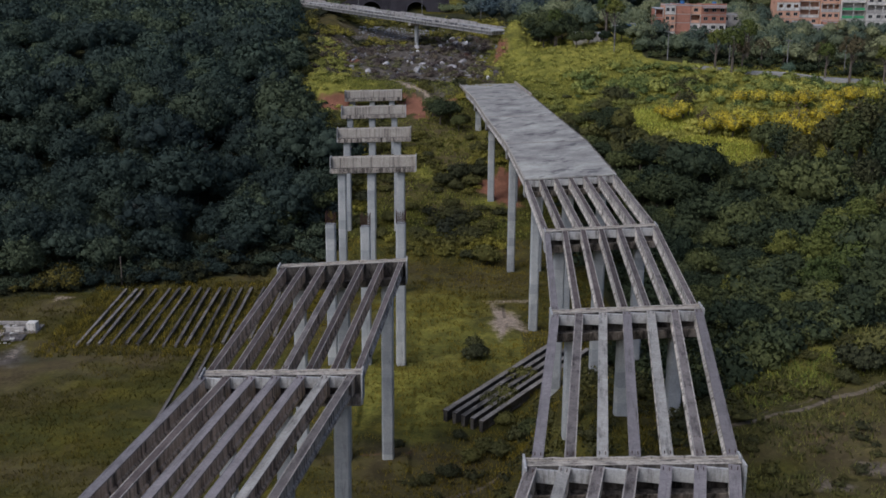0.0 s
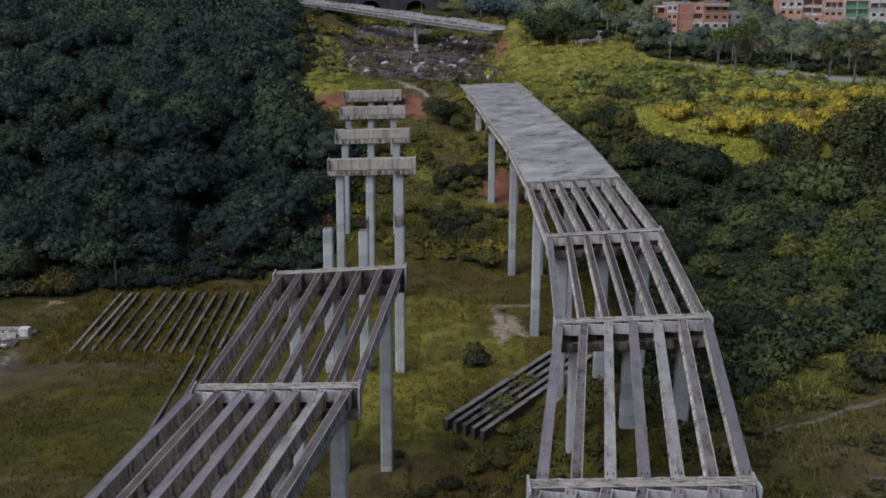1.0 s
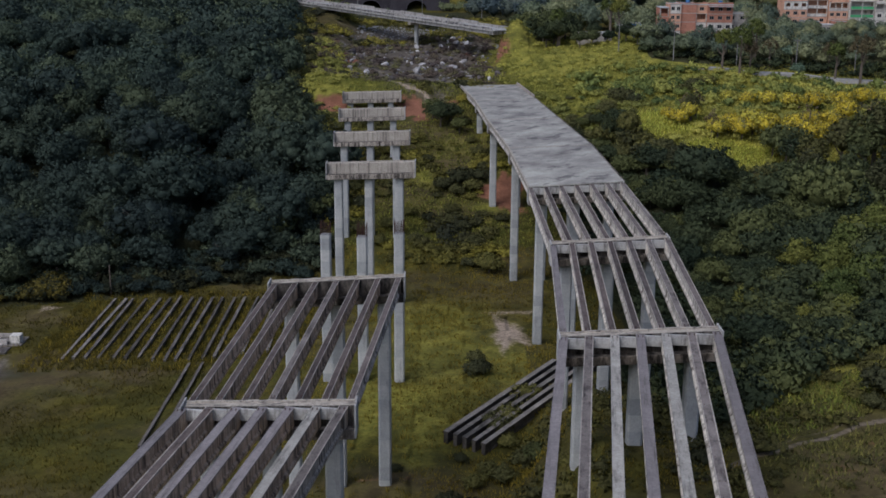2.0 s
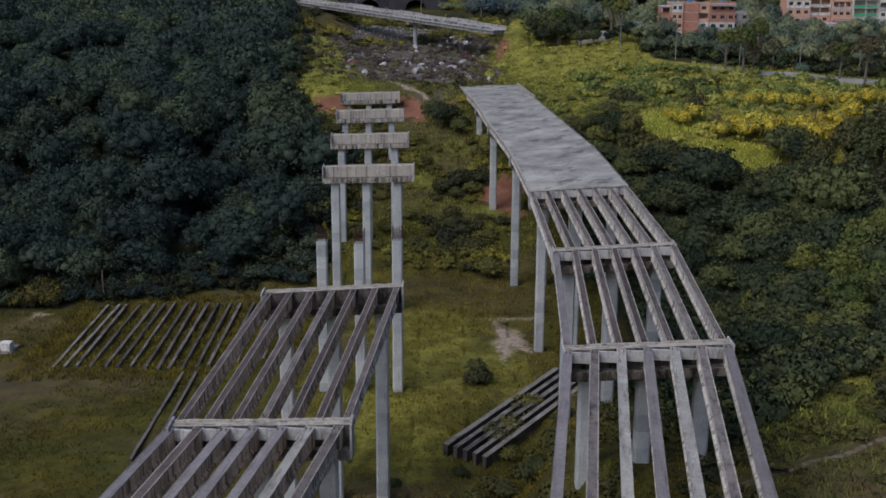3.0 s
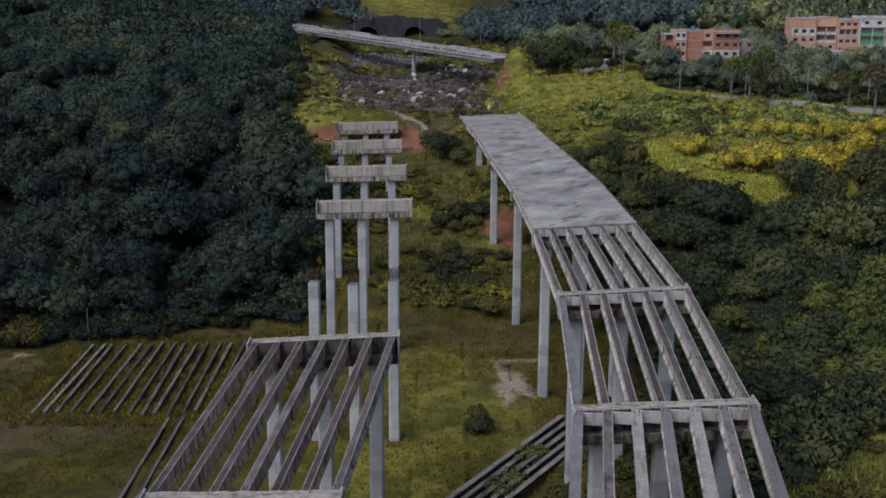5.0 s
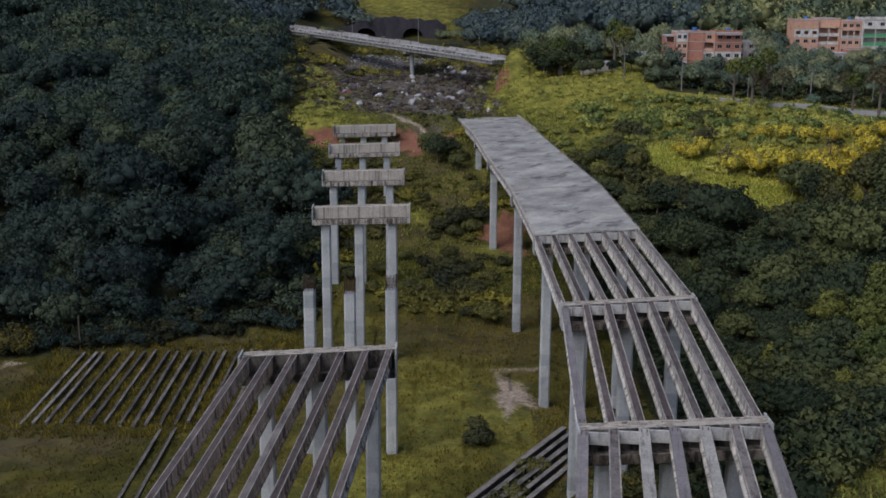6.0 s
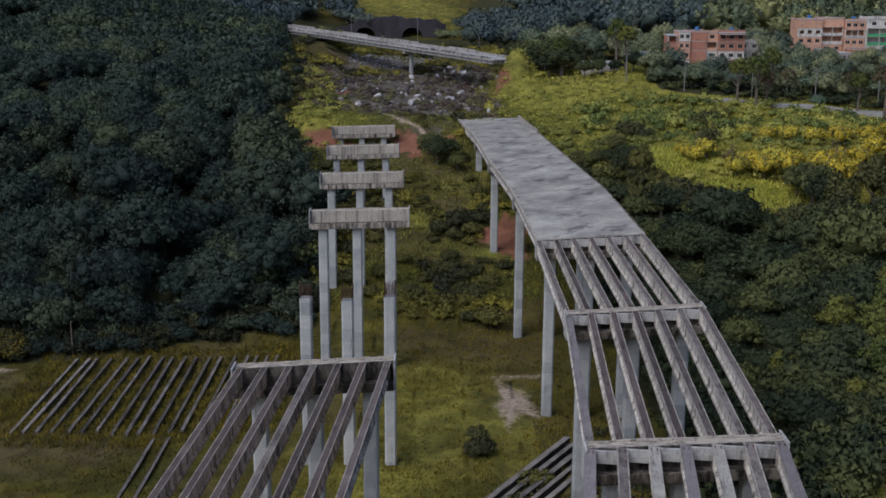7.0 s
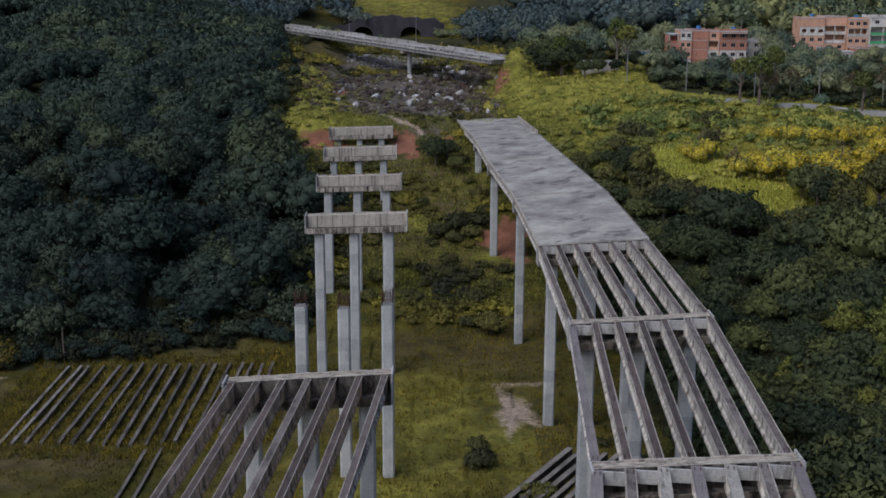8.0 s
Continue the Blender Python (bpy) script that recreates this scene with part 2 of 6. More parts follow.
# Front rows of the western wood: shade is put into this darker leaf colour.
LEAF_SHADED = foliage("leaves_shaded", (0.031, 0.043, 0.039), (0.045, 0.062, 0.049), (0.082, 0.100, 0.056), True)
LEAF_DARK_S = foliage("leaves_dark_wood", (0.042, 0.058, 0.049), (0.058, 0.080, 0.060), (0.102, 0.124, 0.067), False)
LEAF_MID = foliage("leaves_green", (0.038, 0.052, 0.031), (0.064, 0.078, 0.038), (0.122, 0.132, 0.047), True)
LEAF_MID_S = foliage("leaves_green_wood", (0.034, 0.046, 0.030), (0.062, 0.077, 0.037), (0.132, 0.143, 0.051), False)
# Blossom yellow, raised further to carry the sunlight on the slope.
LEAF_YELLOW = foliage("yellow_blossom", (0.60, 0.46, 0.04), (0.78, 0.62, 0.06), (0.62, 0.55, 0.08), True, (0.22, 0.21, 0.07))
LEAF_BRIGHT = foliage("leaves_light", (0.085, 0.11, 0.034), (0.135, 0.155, 0.042), (0.215, 0.215, 0.052), True)
LEAF_OLIVE = foliage("leaves_olive", (0.060, 0.064, 0.034), (0.105, 0.104, 0.042), (0.175, 0.165, 0.05), True)
LEAF_OCHRE = foliage("leaves_ochre", (0.10, 0.086, 0.024), (0.14, 0.117, 0.027), (0.185, 0.15, 0.032), True, (0.04, 0.044, 0.024))
LEAF_DRY = foliage("leaves_dry", (0.11, 0.095, 0.05), (0.17, 0.135, 0.075), (0.23, 0.175, 0.11), True)
LEAF_PALE = foliage("leaves_pale", (0.16, 0.22, 0.15), (0.2, 0.27, 0.19), (0.25, 0.3, 0.2), True)
# Roadside leaves: sunlight and a little haze are put into this raised colour.
LEAF_ROADSIDE_LIT = foliage("leaves_roadside_lit", (0.118, 0.15, 0.112), (0.185, 0.22, 0.135), (0.33, 0.335, 0.17), False)
# Far leaves are paled and blued: distance haze put into their colour.
LEAF_HILL_HAZED = foliage("leaves_hill_hazed", (0.074, 0.10, 0.107), (0.096, 0.126, 0.124), (0.145, 0.17, 0.135), False)
SCRUB = foliage("scrub_leaves", (0.042, 0.046, 0.03), (0.12, 0.112, 0.034), (0.32, 0.28, 0.048), False)
GRASSY = foliage("grass_blades", (0.13, 0.148, 0.038), (0.265, 0.265, 0.056), (0.48, 0.445, 0.09), False, None, 0.5)


def ground_material():
    """Grass, worn into olive and brown, with bare red earth, sand and litter laid out by the cover attributes."""
    m, n, l, b = material("ground_cover", 1.0)
    b.inputs["Specular IOR Level"].default_value = 0.03
    tc = n.new("ShaderNodeTexCoord")
    v = tc.outputs["Object"]

    def cover(name):
        at = n.new("ShaderNodeAttribute")
        at.attribute_name = name
        return at.outputs["Fac"]

    big, mid, fine = noise_tex(n, l, v, 0.035, 5, 0.6), noise_tex(n, l, v, 0.22, 6, 0.7), noise_tex(n, l, v, 1.6, 6, 0.75)
    grass = ramp(n, l, mid, [(0.33, (0.039, 0.036, 0.011)), (0.5, (0.080, 0.069, 0.014)), (0.66, (0.138, 0.117, 0.020))])
    patch = noise_tex(n, l, v, 0.085, 5, 0.65)
    grass = mixc(n, l, ramp(n, l, patch, [(0.42, (0, 0, 0)), (0.6, (0.75, 0.75, 0.75))]), grass, ramp(n, l, fine, [(0.3, (0.040, 0.043, 0.014)), (0.7, (0.078, 0.078, 0.022))]))
    grass = mixc(n, l, ramp(n, l, patch, [(0.30, (0.7, 0.7, 0.7)), (0.42, (0, 0, 0))]), grass, ramp(n, l, fine, [(0.3, (0.062, 0.048, 0.026)), (0.7, (0.11, 0.085, 0.042))]))
    lush = ramp(n, l, mid, [(0.3, (0.12, 0.124, 0.026)), (0.5, (0.208, 0.196, 0.036)), (0.7, (0.34, 0.302, 0.06))])
    dry = ramp(n, l, mid, [(0.33, (0.062, 0.047, 0.026)), (0.5, (0.100, 0.078, 0.038)), (0.66, (0.122, 0.104, 0.038))])
    red = ramp(n, l, mid, [(0.3, (0.16, 0.075, 0.045)), (0.7, (0.30, 0.14, 0.085))])
    sand = ramp(n, l, fine, [(0.3, (0.25, 0.19, 0.135)), (0.7, (0.46, 0.37, 0.275))])
    track = ramp(n, l, fine, [(0.3, (0.12, 0.095, 0.065)), (0.7, (0.22, 0.18, 0.125))])
    scree = ramp(n, l, mid, [(0.32, (0.070, 0.060, 0.049)), (0.5, (0.118, 0.101, 0.080)), (0.66, (0.185, 0.158, 0.118))])
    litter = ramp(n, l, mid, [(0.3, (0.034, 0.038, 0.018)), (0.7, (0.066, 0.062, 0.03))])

    def soft(src, lo=0.42, hi=0.66):
        a, c, e = (n.new("ShaderNodeMath") for _ in range(3))
        a.operation, a.inputs[1].default_value = "MULTIPLY", 1.0
        l.new(fine, a.inputs[0])
        c.operation, c.inputs[1].default_value = "MULTIPLY_ADD", 1.6
        l.new(mid, c.inputs[0])
        l.new(a.outputs[0], c.inputs[2])
        e.operation = "MULTIPLY"
        l.new(c.outputs[0], e.inputs[0])
        l.new(src, e.inputs[1])
        return ramp(n, l, e.outputs[0], [(lo, (0, 0, 0)), (hi, (1, 1, 1))])

    col = mixc(n, l, ramp(n, l, big, [(0.45, (0, 0, 0)), (0.62, (1, 1, 1))]), grass, mixc(n, l, 0.6, grass, dry))
    for name, c in (("lush", lush), ("dry", dry), ("scree", scree), ("litter", litter), ("earth", red), ("track", track), ("sand", sand)):
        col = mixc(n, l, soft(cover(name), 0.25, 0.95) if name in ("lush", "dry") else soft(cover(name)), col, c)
    col = mixc(n, l, 0.6, col, ramp(n, l, fine, [(0.3, (0.55, 0.55, 0.55)), (0.7, (1.3, 1.3, 1.3))]), "MULTIPLY")
    l.new(col, b.inputs["Base Color"])
    bump(n, l, b, fine, 0.6, 0.22)
    return m


GROUND = ground_material()


# ---- mesh helpers ----
def part(name, bm, mat, parent=None, label="", place=None):
    """Link a bmesh as one mesh object; mat is a material or a list of them."""
    me = bpy.data.meshes.new(name)
    bm.to_mesh(me)
    bm.free()
    for q in (mat if isinstance(mat, (list, tuple)) else [mat]):
        me.materials.append(q)
    ob = new(name, me)
    if parent is not None:
        ob.parent = parent
    if place is not None:
        ob.matrix_basis = place
    if label:
        ob["label"] = label
    return ob


def share(name, me, parent=None, place=None):
    ob = new(name, me)
    if parent is not None:
        ob.parent = parent
    if place is not None:
        ob.matrix_basis = place
    return ob


def empty(name, place, label, category, group="", kind=""):
    e = new(name)
    e.empty_display_size = 0.5
    e.matrix_basis = place
    return tagged(e, label, category, group, kind)


def box(bm, x0, x1, y0, y1, z0, z1, bevel=0.0, shear=0.0, mat=0, top=None):
    """A box; shear lifts it by that much for each metre of x; top: material index of the upper face."""
    vs = [bm.verts.new((x, y, z + shear * x)) for z in (z0, z1) for x, y in ((x0, y0), (x1, y0), (x1, y1), (x0, y1))]
    fs = []
    for ids in ((3, 2, 1, 0), (4, 5, 6, 7), (0, 1, 5, 4), (1, 2, 6, 5), (2, 3, 7, 6), (3, 0, 4, 7)):
        fc = bm.faces.new([vs[i] for i in ids])
        fc.material_index = mat
        fs.append(fc)
    if top is not None:
        fs[1].material_index = top
    if bevel:
        bmesh.ops.bevel(bm, geom=list({e for fc in fs for e in fc.edges}), offset=bevel, segments=1, affect="EDGES")
    return bm


def prism(bm, outline, y0, y1, mats=None):
    """Extrude an outline in x, z along y; mats: material index for each side."""
    a, b = [bm.verts.new((x, y0, z)) for x, z in outline], [bm.verts.new((x, y1, z)) for x, z in outline]
    k = len(outline)
    bm.faces.new(a)
    bm.faces.new(b[::-1])
    for i in range(k):
        fc = bm.faces.new((a[(i + 1) % k], a[i], b[i], b[(i + 1) % k]))
        fc.material_index = mats[i] if mats else 0
    return bm


def tube(bm, points, radius, sides=6, taper=1.0):
    """A tube through the points."""
    rings = []
    for i, p in enumerate(points):
        p = Vector(p)
        d = (Vector(points[min(i + 1, len(points) - 1)]) - Vector(points[max(i - 1, 0)])).normalized()
        u = d.orthogonal().normalized()
        w = d.cross(u)
        r = radius * (1 + (taper - 1) * i / max(1, len(points) - 1))
        rings.append([bm.verts.new(p + r * (math.cos(2 * math.pi * k / sides) * u + math.sin(2 * math.pi * k / sides) * w)) for k in range(sides)])
    for a, b in zip(rings, rings[1:]):
        for k in range(sides):
            bm.faces.new((a[k], a[(k + 1) % sides], b[(k + 1) % sides], b[k]))
    bm.faces.new(rings[0][::-1])
    bm.faces.new(rings[-1])
    return bm


# ---- the lie of the land ----
def S(a, b, v):
    t = np.clip((np.asarray(v, float) - a) / (b - a), 0, 1)
    return t * t * (3 - 2 * t)


def valley(y):
    return np.interp(y, (-3000, -300, 60, 232, 250, 267, 288, 304, 335, 350, 380, 420, 465, 520, 600, 700, 748, 756, 850, 1000, 1500, 3500),
                     (120, 20, 0, 0, 4, 7, 14, 18.5, 24.5, 26.3, 28.4, 30, 33.5, 33, 27, 25, 25, 29, 58, 105, 190, 320))


def ground_z(x, y):
    x, y = np.asarray(x, float), np.asarray(y, float)
    z = (valley(y - 5) + valley(y) + valley(y + 5)) / 3
    z = z - 4.0 * S(-15, -45, x) * (1 - S(222, 255, y))
    z = z + 6 * S(-40, -75, x) * S(245, 285, y) * (1 - S(300, 350, y))
    z = z + 55 * S(-55, -210, x) * S(370, 600, y)
    z = z + 17 * S(185, 105, y) * S(5 + 6 * S(125, 150, y), 17 + 4 * S(125, 150, y), x) * (1 - 0.8 * S(20, -120, y))
    z = z + (8 - 4 * S(290, 335, y)) * S(26, 58, x) * S(95, 150, y)
    z = z + 55 * S(95, 220, x) * S(455, 640, y)
    z = z + 4.5 * S(14, 30, x) * S(340, 372, y) * (1 - S(440, 520, y)) + 5.0 * S(-30, -46, x) * S(335, 365, y) * (1 - S(470, 540, y))
    z = z + 11.0 * np.exp(-((x - 22.5) / 6.0) ** 2 - ((y - 386) / 9) ** 2)
    z = z + 2.2 * (S(327, 332, y) - 0.5) * S(-44, -36, x) * S(4, -3, x) * S(312, 322, y) * S(350, 340, y)
    z = z + 3.2 * np.exp(-((x + 34) / 11) ** 2 - ((y - 338) / 13) ** 2)
    z = z + 1.7 * np.exp(-((y - (344.0 - 0.25 * (x - 62))) / 4.5) ** 2) * S(98, 80, x) * S(40, 62, x)
    z = z + 0.9 * np.sin(x * 0.071 + 1.3) * np.sin(y * 0.063) * S(235, 300, y) + 0.35 * np.sin(x * 0.19 + y * 0.13) * np.sin(y * 0.21 - x * 0.08)
    return z


def gz(x, y):
    return float(ground_z(x, y))


def spread(lo, hi, step, far, ratio=1.16):
    """Coordinates that are even between lo and hi, then ever wider out to far."""
    v = list(np.arange(lo, hi + step / 2, step))
    s = step
    while v[-1] < far:
        s *= ratio
        v.append(v[-1] + s)
    s = step
    while v[0] > -far:
        s *= ratio
        v.insert(0, v[0] - s)
    return np.array(v)


def bank_track(x):
    """The worn path along the near eastern bank."""
    return np.interp(x, (20, 26, 31, 37.5, 43.5, 49.3, 60, 80), (103, 106.6, 110.2, 114.0, 117.4, 119.2, 122.6, 129)) + 0.25 * np.sin(x * 0.9)


def make_ground():
    gx, gy = spread(-125, 135, 1.3, 3200), spread(70, 440, 1.5, 3400)
    gx, gy = np.unique(np.concatenate([gx, np.arange(-22.1, 62, 0.6)])), np.unique(np.concatenate([gy, np.arange(95.2, 134, 0.55), np.arange(446.3, 860, 5.0)]))
    X, Y = np.meshgrid(gx, gy)
    rng = np.random.default_rng(4)
    Z = ground_z(X, Y)
    near = S(470, 430, Y) * S(-140, -120, X) * S(150, 130, X) * S(50, 75, Y)
    Z = Z + near * rng.normal(0, 0.035, Z.shape)
    h, w = X.shape
    co = np.stack([X, Y, Z], -1).reshape(-1, 3)
    i = (np.arange(h - 1)[:, None] * w + np.arange(w - 1)).ravel()
    faces = np.stack([i, i + 1, i + w + 1, i + w], -1)
    ob = mesh_of("ground", co, faces, [GROUND])
    x, y = co[:, 0], co[:, 1]

    def blob(cx, cy, rx, ry):
        a = np.arctan2((y - cy) / ry, (x - cx) / rx)
        return np.clip(1.2 - np.hypot((x - cx) / rx, (y - cy) / ry) * (1 + 0.22 * np.sin(3 * a + cx) + 0.16 * np.sin(5 * a + cy) + 0.1 * np.sin(11 * a)), 0, 1)

    layers = {}
    layers["lush"] = np.maximum.reduce([
            0.9 * S(18, 34, x) * S(285, 300, y) * S(405, 385, y), 0.9 * blob(70, 285, 40, 26), 0.95 * blob(-33, 335, 17, 17), 0.7 * blob(-38, 312, 12, 24), 0.9 * blob(-42, 372, 7, 42), 0.9 * blob(30, 350, 20, 60),
            0.52 * blob(-1, 188, 26, 50) * (x < 14), 0.75 * blob(-8, 166, 9, 15), 0.5 * blob(-3, 158, 8, 24), 0.22 * S(150, 120, y) * S(-20, -50, x), 0.7 * blob(50, 132, 26, 13), 0.25 * blob(0, 262, 26, 22), 0.8 * blob(8, 266, 11, 3.5), 0.95 * blob(-31, 350, 14, 15), 0.8 * blob(2, 297, 11, 5), 0.75 * blob(-5, 283, 5, 8),
            0.8 * blob(-45, 400, 8, 30), 0.5 * blob(-12, 372, 12, 7), 0.45 * blob(4, 392, 8, 8), 0.55 * blob(-30, 826, 72, 84)])
    layers["dry"] = np.maximum.reduce([0.85 * blob(58, 304, 7, 3.2), 0.7 * blob(66, 311, 5, 3), 0.85 * blob(-72, 180, 10, 12), 0.4 * blob(-66, 168, 12, 10), 0.55 * blob(-58, 142, 14, 9), 0.9 * blob(-68, 184, 14, 8), 0.8 * blob(-54, 187, 14, 3.5), 0.7 * blob(-76, 214, 12, 7), 0.5 * blob(-48, 140, 14, 10), 0.42 * blob(0, 222, 34, 16), 0.55 * blob(-2, 118, 14, 9), 0.75 * blob(-6, 139, 13, 5), 0.5 * blob(-2, 128, 24, 14), 0.8 * blob(43, 106.5, 17, 7), 0.5 * blob(0, 300, 20, 20), 0.8 * blob(-13, 273, 9, 7), 0.8 * blob(1, 287, 12, 5), 0.75 * blob(-7, 303, 15, 6), 0.7 * blob(-20, 290, 6, 10), 0.7 * blob(2, 264, 9, 5)])
    layers["scree"] = np.maximum.reduce([0.6 * blob(59, 303, 6, 2.4), 0.95 * blob(-10, 402, 34, 62), 0.55 * blob(-76, 186, 8, 10), 0.45 * blob(-70, 194, 5, 4), 0.8 * blob(-14, 385, 22, 30), 0.6 * blob(-20, 450, 36, 30)])
    layers["earth"] = np.maximum.reduce([0.95 * blob(-31, 326.5, 9.5, 4.2), 0.95 * blob(-8.6, 324.5, 5.4, 8), 0.9 * blob(-6.3, 315, 2.2, 7), 0.85 * blob(2.4, 325, 3, 4), 0.7 * blob(-32, 386, 3, 7), 0.3 * blob(-12, 395, 26, 45), 0.6 * blob(-30, 384, 4, 9), 0.5 * blob(8, 404, 3, 8), 0.34 * blob(44, 113, 7, 2.2), 0.36 * blob(38, 107, 6, 3), 0.34 * blob(50, 112, 5, 3), 0.36 * blob(-6, 139.2, 9, 3.4), 0.95 * blob(14.5, 273, 6, 11), 0.62 * blob(18.5, 380, 4, 6.5), 0.6 * blob(-38, 398, 10, 26), 0.7 * blob(13, 338, 6, 6)])
    layers["sand"] = np.maximum.reduce([0.62 * np.clip(1.15 - np.abs(y - (345.3 - 1.765 * (x + 13.8)) - 1.5 * np.sin(x * 0.7)) / 3.4, 0, 1) * (np.abs(x + 13) < 9), 0.6 * np.clip(1.1 - np.abs(x + 13.8 - 0.15 * (y - 345)) / 1.1, 0, 1) * (np.abs(y - 354) < 9), 0.58 * blob(11.5, 196, 5.2, 13), 0.42 * blob(14, 208, 12, 3), 0.5 * blob(-80, 199, 6, 5), 0.4 * blob(-76, 188, 3, 8), 0.5 * blob(-77, 221, 5, 3)
        ])
    layers["track"] = np.maximum.reduce([0.75 * np.clip(1.15 - np.abs(y - (345.3 - 1.765 * (x + 13.8)) - 1.5 * np.sin(x * 0.7)) / 4.2, 0, 1) * (np.abs(x + 13) < 9), 0.6 * np.clip(1.1 - np.abs(x + 13.8 - 0.15 * (y - 345)) / 1.3, 0, 1) * (np.abs(y - 354) < 9),
                                    0.62 * np.clip(1.3 - np.abs(y - bank_track(x)) / 0.75, 0, 1) * S(20, 26, x) * S(75, 60, x), 0.5 * np.clip(1.1 - np.abs(y - bank_track(x) - 1.6) / 0.6, 0, 1) * S(30, 33, x) * S(48, 44, x), 0.8 * np.clip(1.2 - np.abs(y - (127.6 + 0.78 * (x - 1.4) + 0.3 * np.sin(x))) / 0.6, 0, 1) * S(-3, 0, x) * S(10, 7, x), 0.55 * blob(36.9, 97, 4, 2.6), 0.55 * blob(43, 100.5, 5, 2.4), 0.5 * blob(-20, 356, 9, 5)])
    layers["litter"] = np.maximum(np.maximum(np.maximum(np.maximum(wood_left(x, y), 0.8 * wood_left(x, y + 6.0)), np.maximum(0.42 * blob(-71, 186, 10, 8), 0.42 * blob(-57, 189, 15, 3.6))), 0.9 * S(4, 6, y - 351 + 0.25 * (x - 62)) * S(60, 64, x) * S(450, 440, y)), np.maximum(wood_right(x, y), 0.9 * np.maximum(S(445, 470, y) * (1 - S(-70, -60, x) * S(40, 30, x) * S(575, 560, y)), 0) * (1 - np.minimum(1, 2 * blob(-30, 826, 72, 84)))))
    for name, val in layers.items():
        at = ob.data.attributes.new(name, "FLOAT", "POINT")
        at.data.foreach_set("value", np.ascontiguousarray(val, dtype=np.float32))
    for p in ob.data.polygons:
        p.use_smooth = True
    return tagged(ob, "uneven valley floor of olive grass, scrub and bare red earth", "ground", kind="structure")


def mesh_of(name, co, faces, mats, tint=None, normals=None):
    """One mesh object straight from arrays of places and of faces of one length."""
    me = bpy.data.meshes.new(name)
    k = faces.shape[1]
    me.vertices.add(len(co))
    me.vertices.foreach_set("co", np.ascontiguousarray(co, dtype=np.float32).ravel())
    me.loops.add(faces.size)
    me.loops.foreach_set("vertex_index", np.ascontiguousarray(faces, dtype=np.int32).ravel())
    me.polygons.add(len(faces))
    me.polygons.foreach_set("loop_start", np.arange(0, faces.size, k, dtype=np.int32))
    me.update(calc_edges=True)
    for m in mats:
        me.materials.append(m)
    if tint is not None:
        at = me.attributes.new("tint", "FLOAT", "POINT")
        at.data.foreach_set("value", np.ascontiguousarray(tint, dtype=np.float32))
    if normals is not None:
        me.normals_split_custom_set_from_vertices(normals)
    return new(name, me)


def wood_left(x, y):
    edge = np.interp(y, (228, 240, 262, 285, 300, 340, 400, 470, 560), (-34, -32, -24, -33, -38, -45, -53, -66, -82)) + 2.6 * np.sin(y * 0.17) + 1.6 * np.sin(y * 0.41 + 1)
    return ((x < edge) & (y > 240.5 + (x + 40) * 0.27)).astype(float) * 1.0


def wood_right(x, y):
    low = 152 + 0.25 * np.maximum(0, 55 - x)
    high = np.interp(x, (28, 45, 60, 80, 120, 200), (296, 276, 263, 259, 266, 280))
    left = np.interp(y, (150, 200, 230, 270, 310), (33, 32, 31, 28, 25))
    return ((x > left) & (y > low) & (y < high) & (np.hypot((x - 68) / 12, (y - 277) / 7.5) > 1)).astype(float)


make_ground()


# ---- viaducts ----
# bents: y, x of the left and right end, height of the top there
BENTS_EAST = ((39.5, -2.0, 14.2, 28.3, 28.7), (77.0, 6.3, 22.5, 28.4, 28.75), (115.0, 11.7, 27.7, 28.0, 28.75), (154.0, 14.35, 29.85, 27.4, 28.4),
              (191.5, 14.0, 29.5, 27.3, 28.3), (229.5, 12.9, 29.1, 27.0, 27.7), (267.0, 10.0, 26.3, 27.1, 27.5), (304.0, 8.2, 23.9, 26.6, 27.1), (341.0, 4.7, 21.3, 26.3, 26.5))
BENTS_WEST = ((64.0, -28.7, -13.5, 26.0, 26.4), (101.0, -22.8, -7.5, 26.1, 26.4), (138.0, -20.65, -4.5, 26.45, 27.4),
              (213.0, -21.35, -5.15, 27.05, 27.5), (250.0, -23.45, -7.25, 26.8, 27.25), (288.0, -25.8, -9.6, 26.55, 27.05), (325.5, -28.1, -12.0, 26.05, 26.55))
BEAM_DEPTH, STEM, LEDGE = 1.85, 1.25, 0.95


def bent_frame(b):
    y, xl, xr, zl, zr = b
    c = Vector(((xl + xr) / 2, y, (zl + zr) / 2))
    return c, xr - xl, (zr - zl) / (xr - xl)


def column_mesh(bm, x, y, top, foot, half=0.78, cham=0.2):
    """A square column with cut corners, cast in lifts that leave a faint step."""
    ring = [(-half, -half + cham), (-half + cham, -half), (half - cham, -half), (half, -half + cham), (half, half - cham), (half - cham, half), (-half + cham, half), (-half, half - cham)]
    z, loops, k = foot, [], 0
    levels = []
    while z < top:
        z2 = min(top, z + 3.6)
        levels += [(z, 0.0), (z2 - 0.04, 0.0), (z2 - 0.03, 0.012), (z2, 0.012)] if z2 < top else [(z, 0.0), (top, 0.0)]
        z = z2
    for lz, shrink in levels:
        s = 1 - shrink / half
        loops.append([bm.verts.new((x + px * s, y + py * s, lz)) for px, py in ring])
    for a, b in zip(loops, loops[1:]):
        for i in range(8):
            bm.faces.new((a[i], a[(i + 1) % 8], b[(i + 1) % 8], b[i]))
    bm.faces.new(loops[0][::-1])
    bm.faces.new(loops[-1])
    return bm


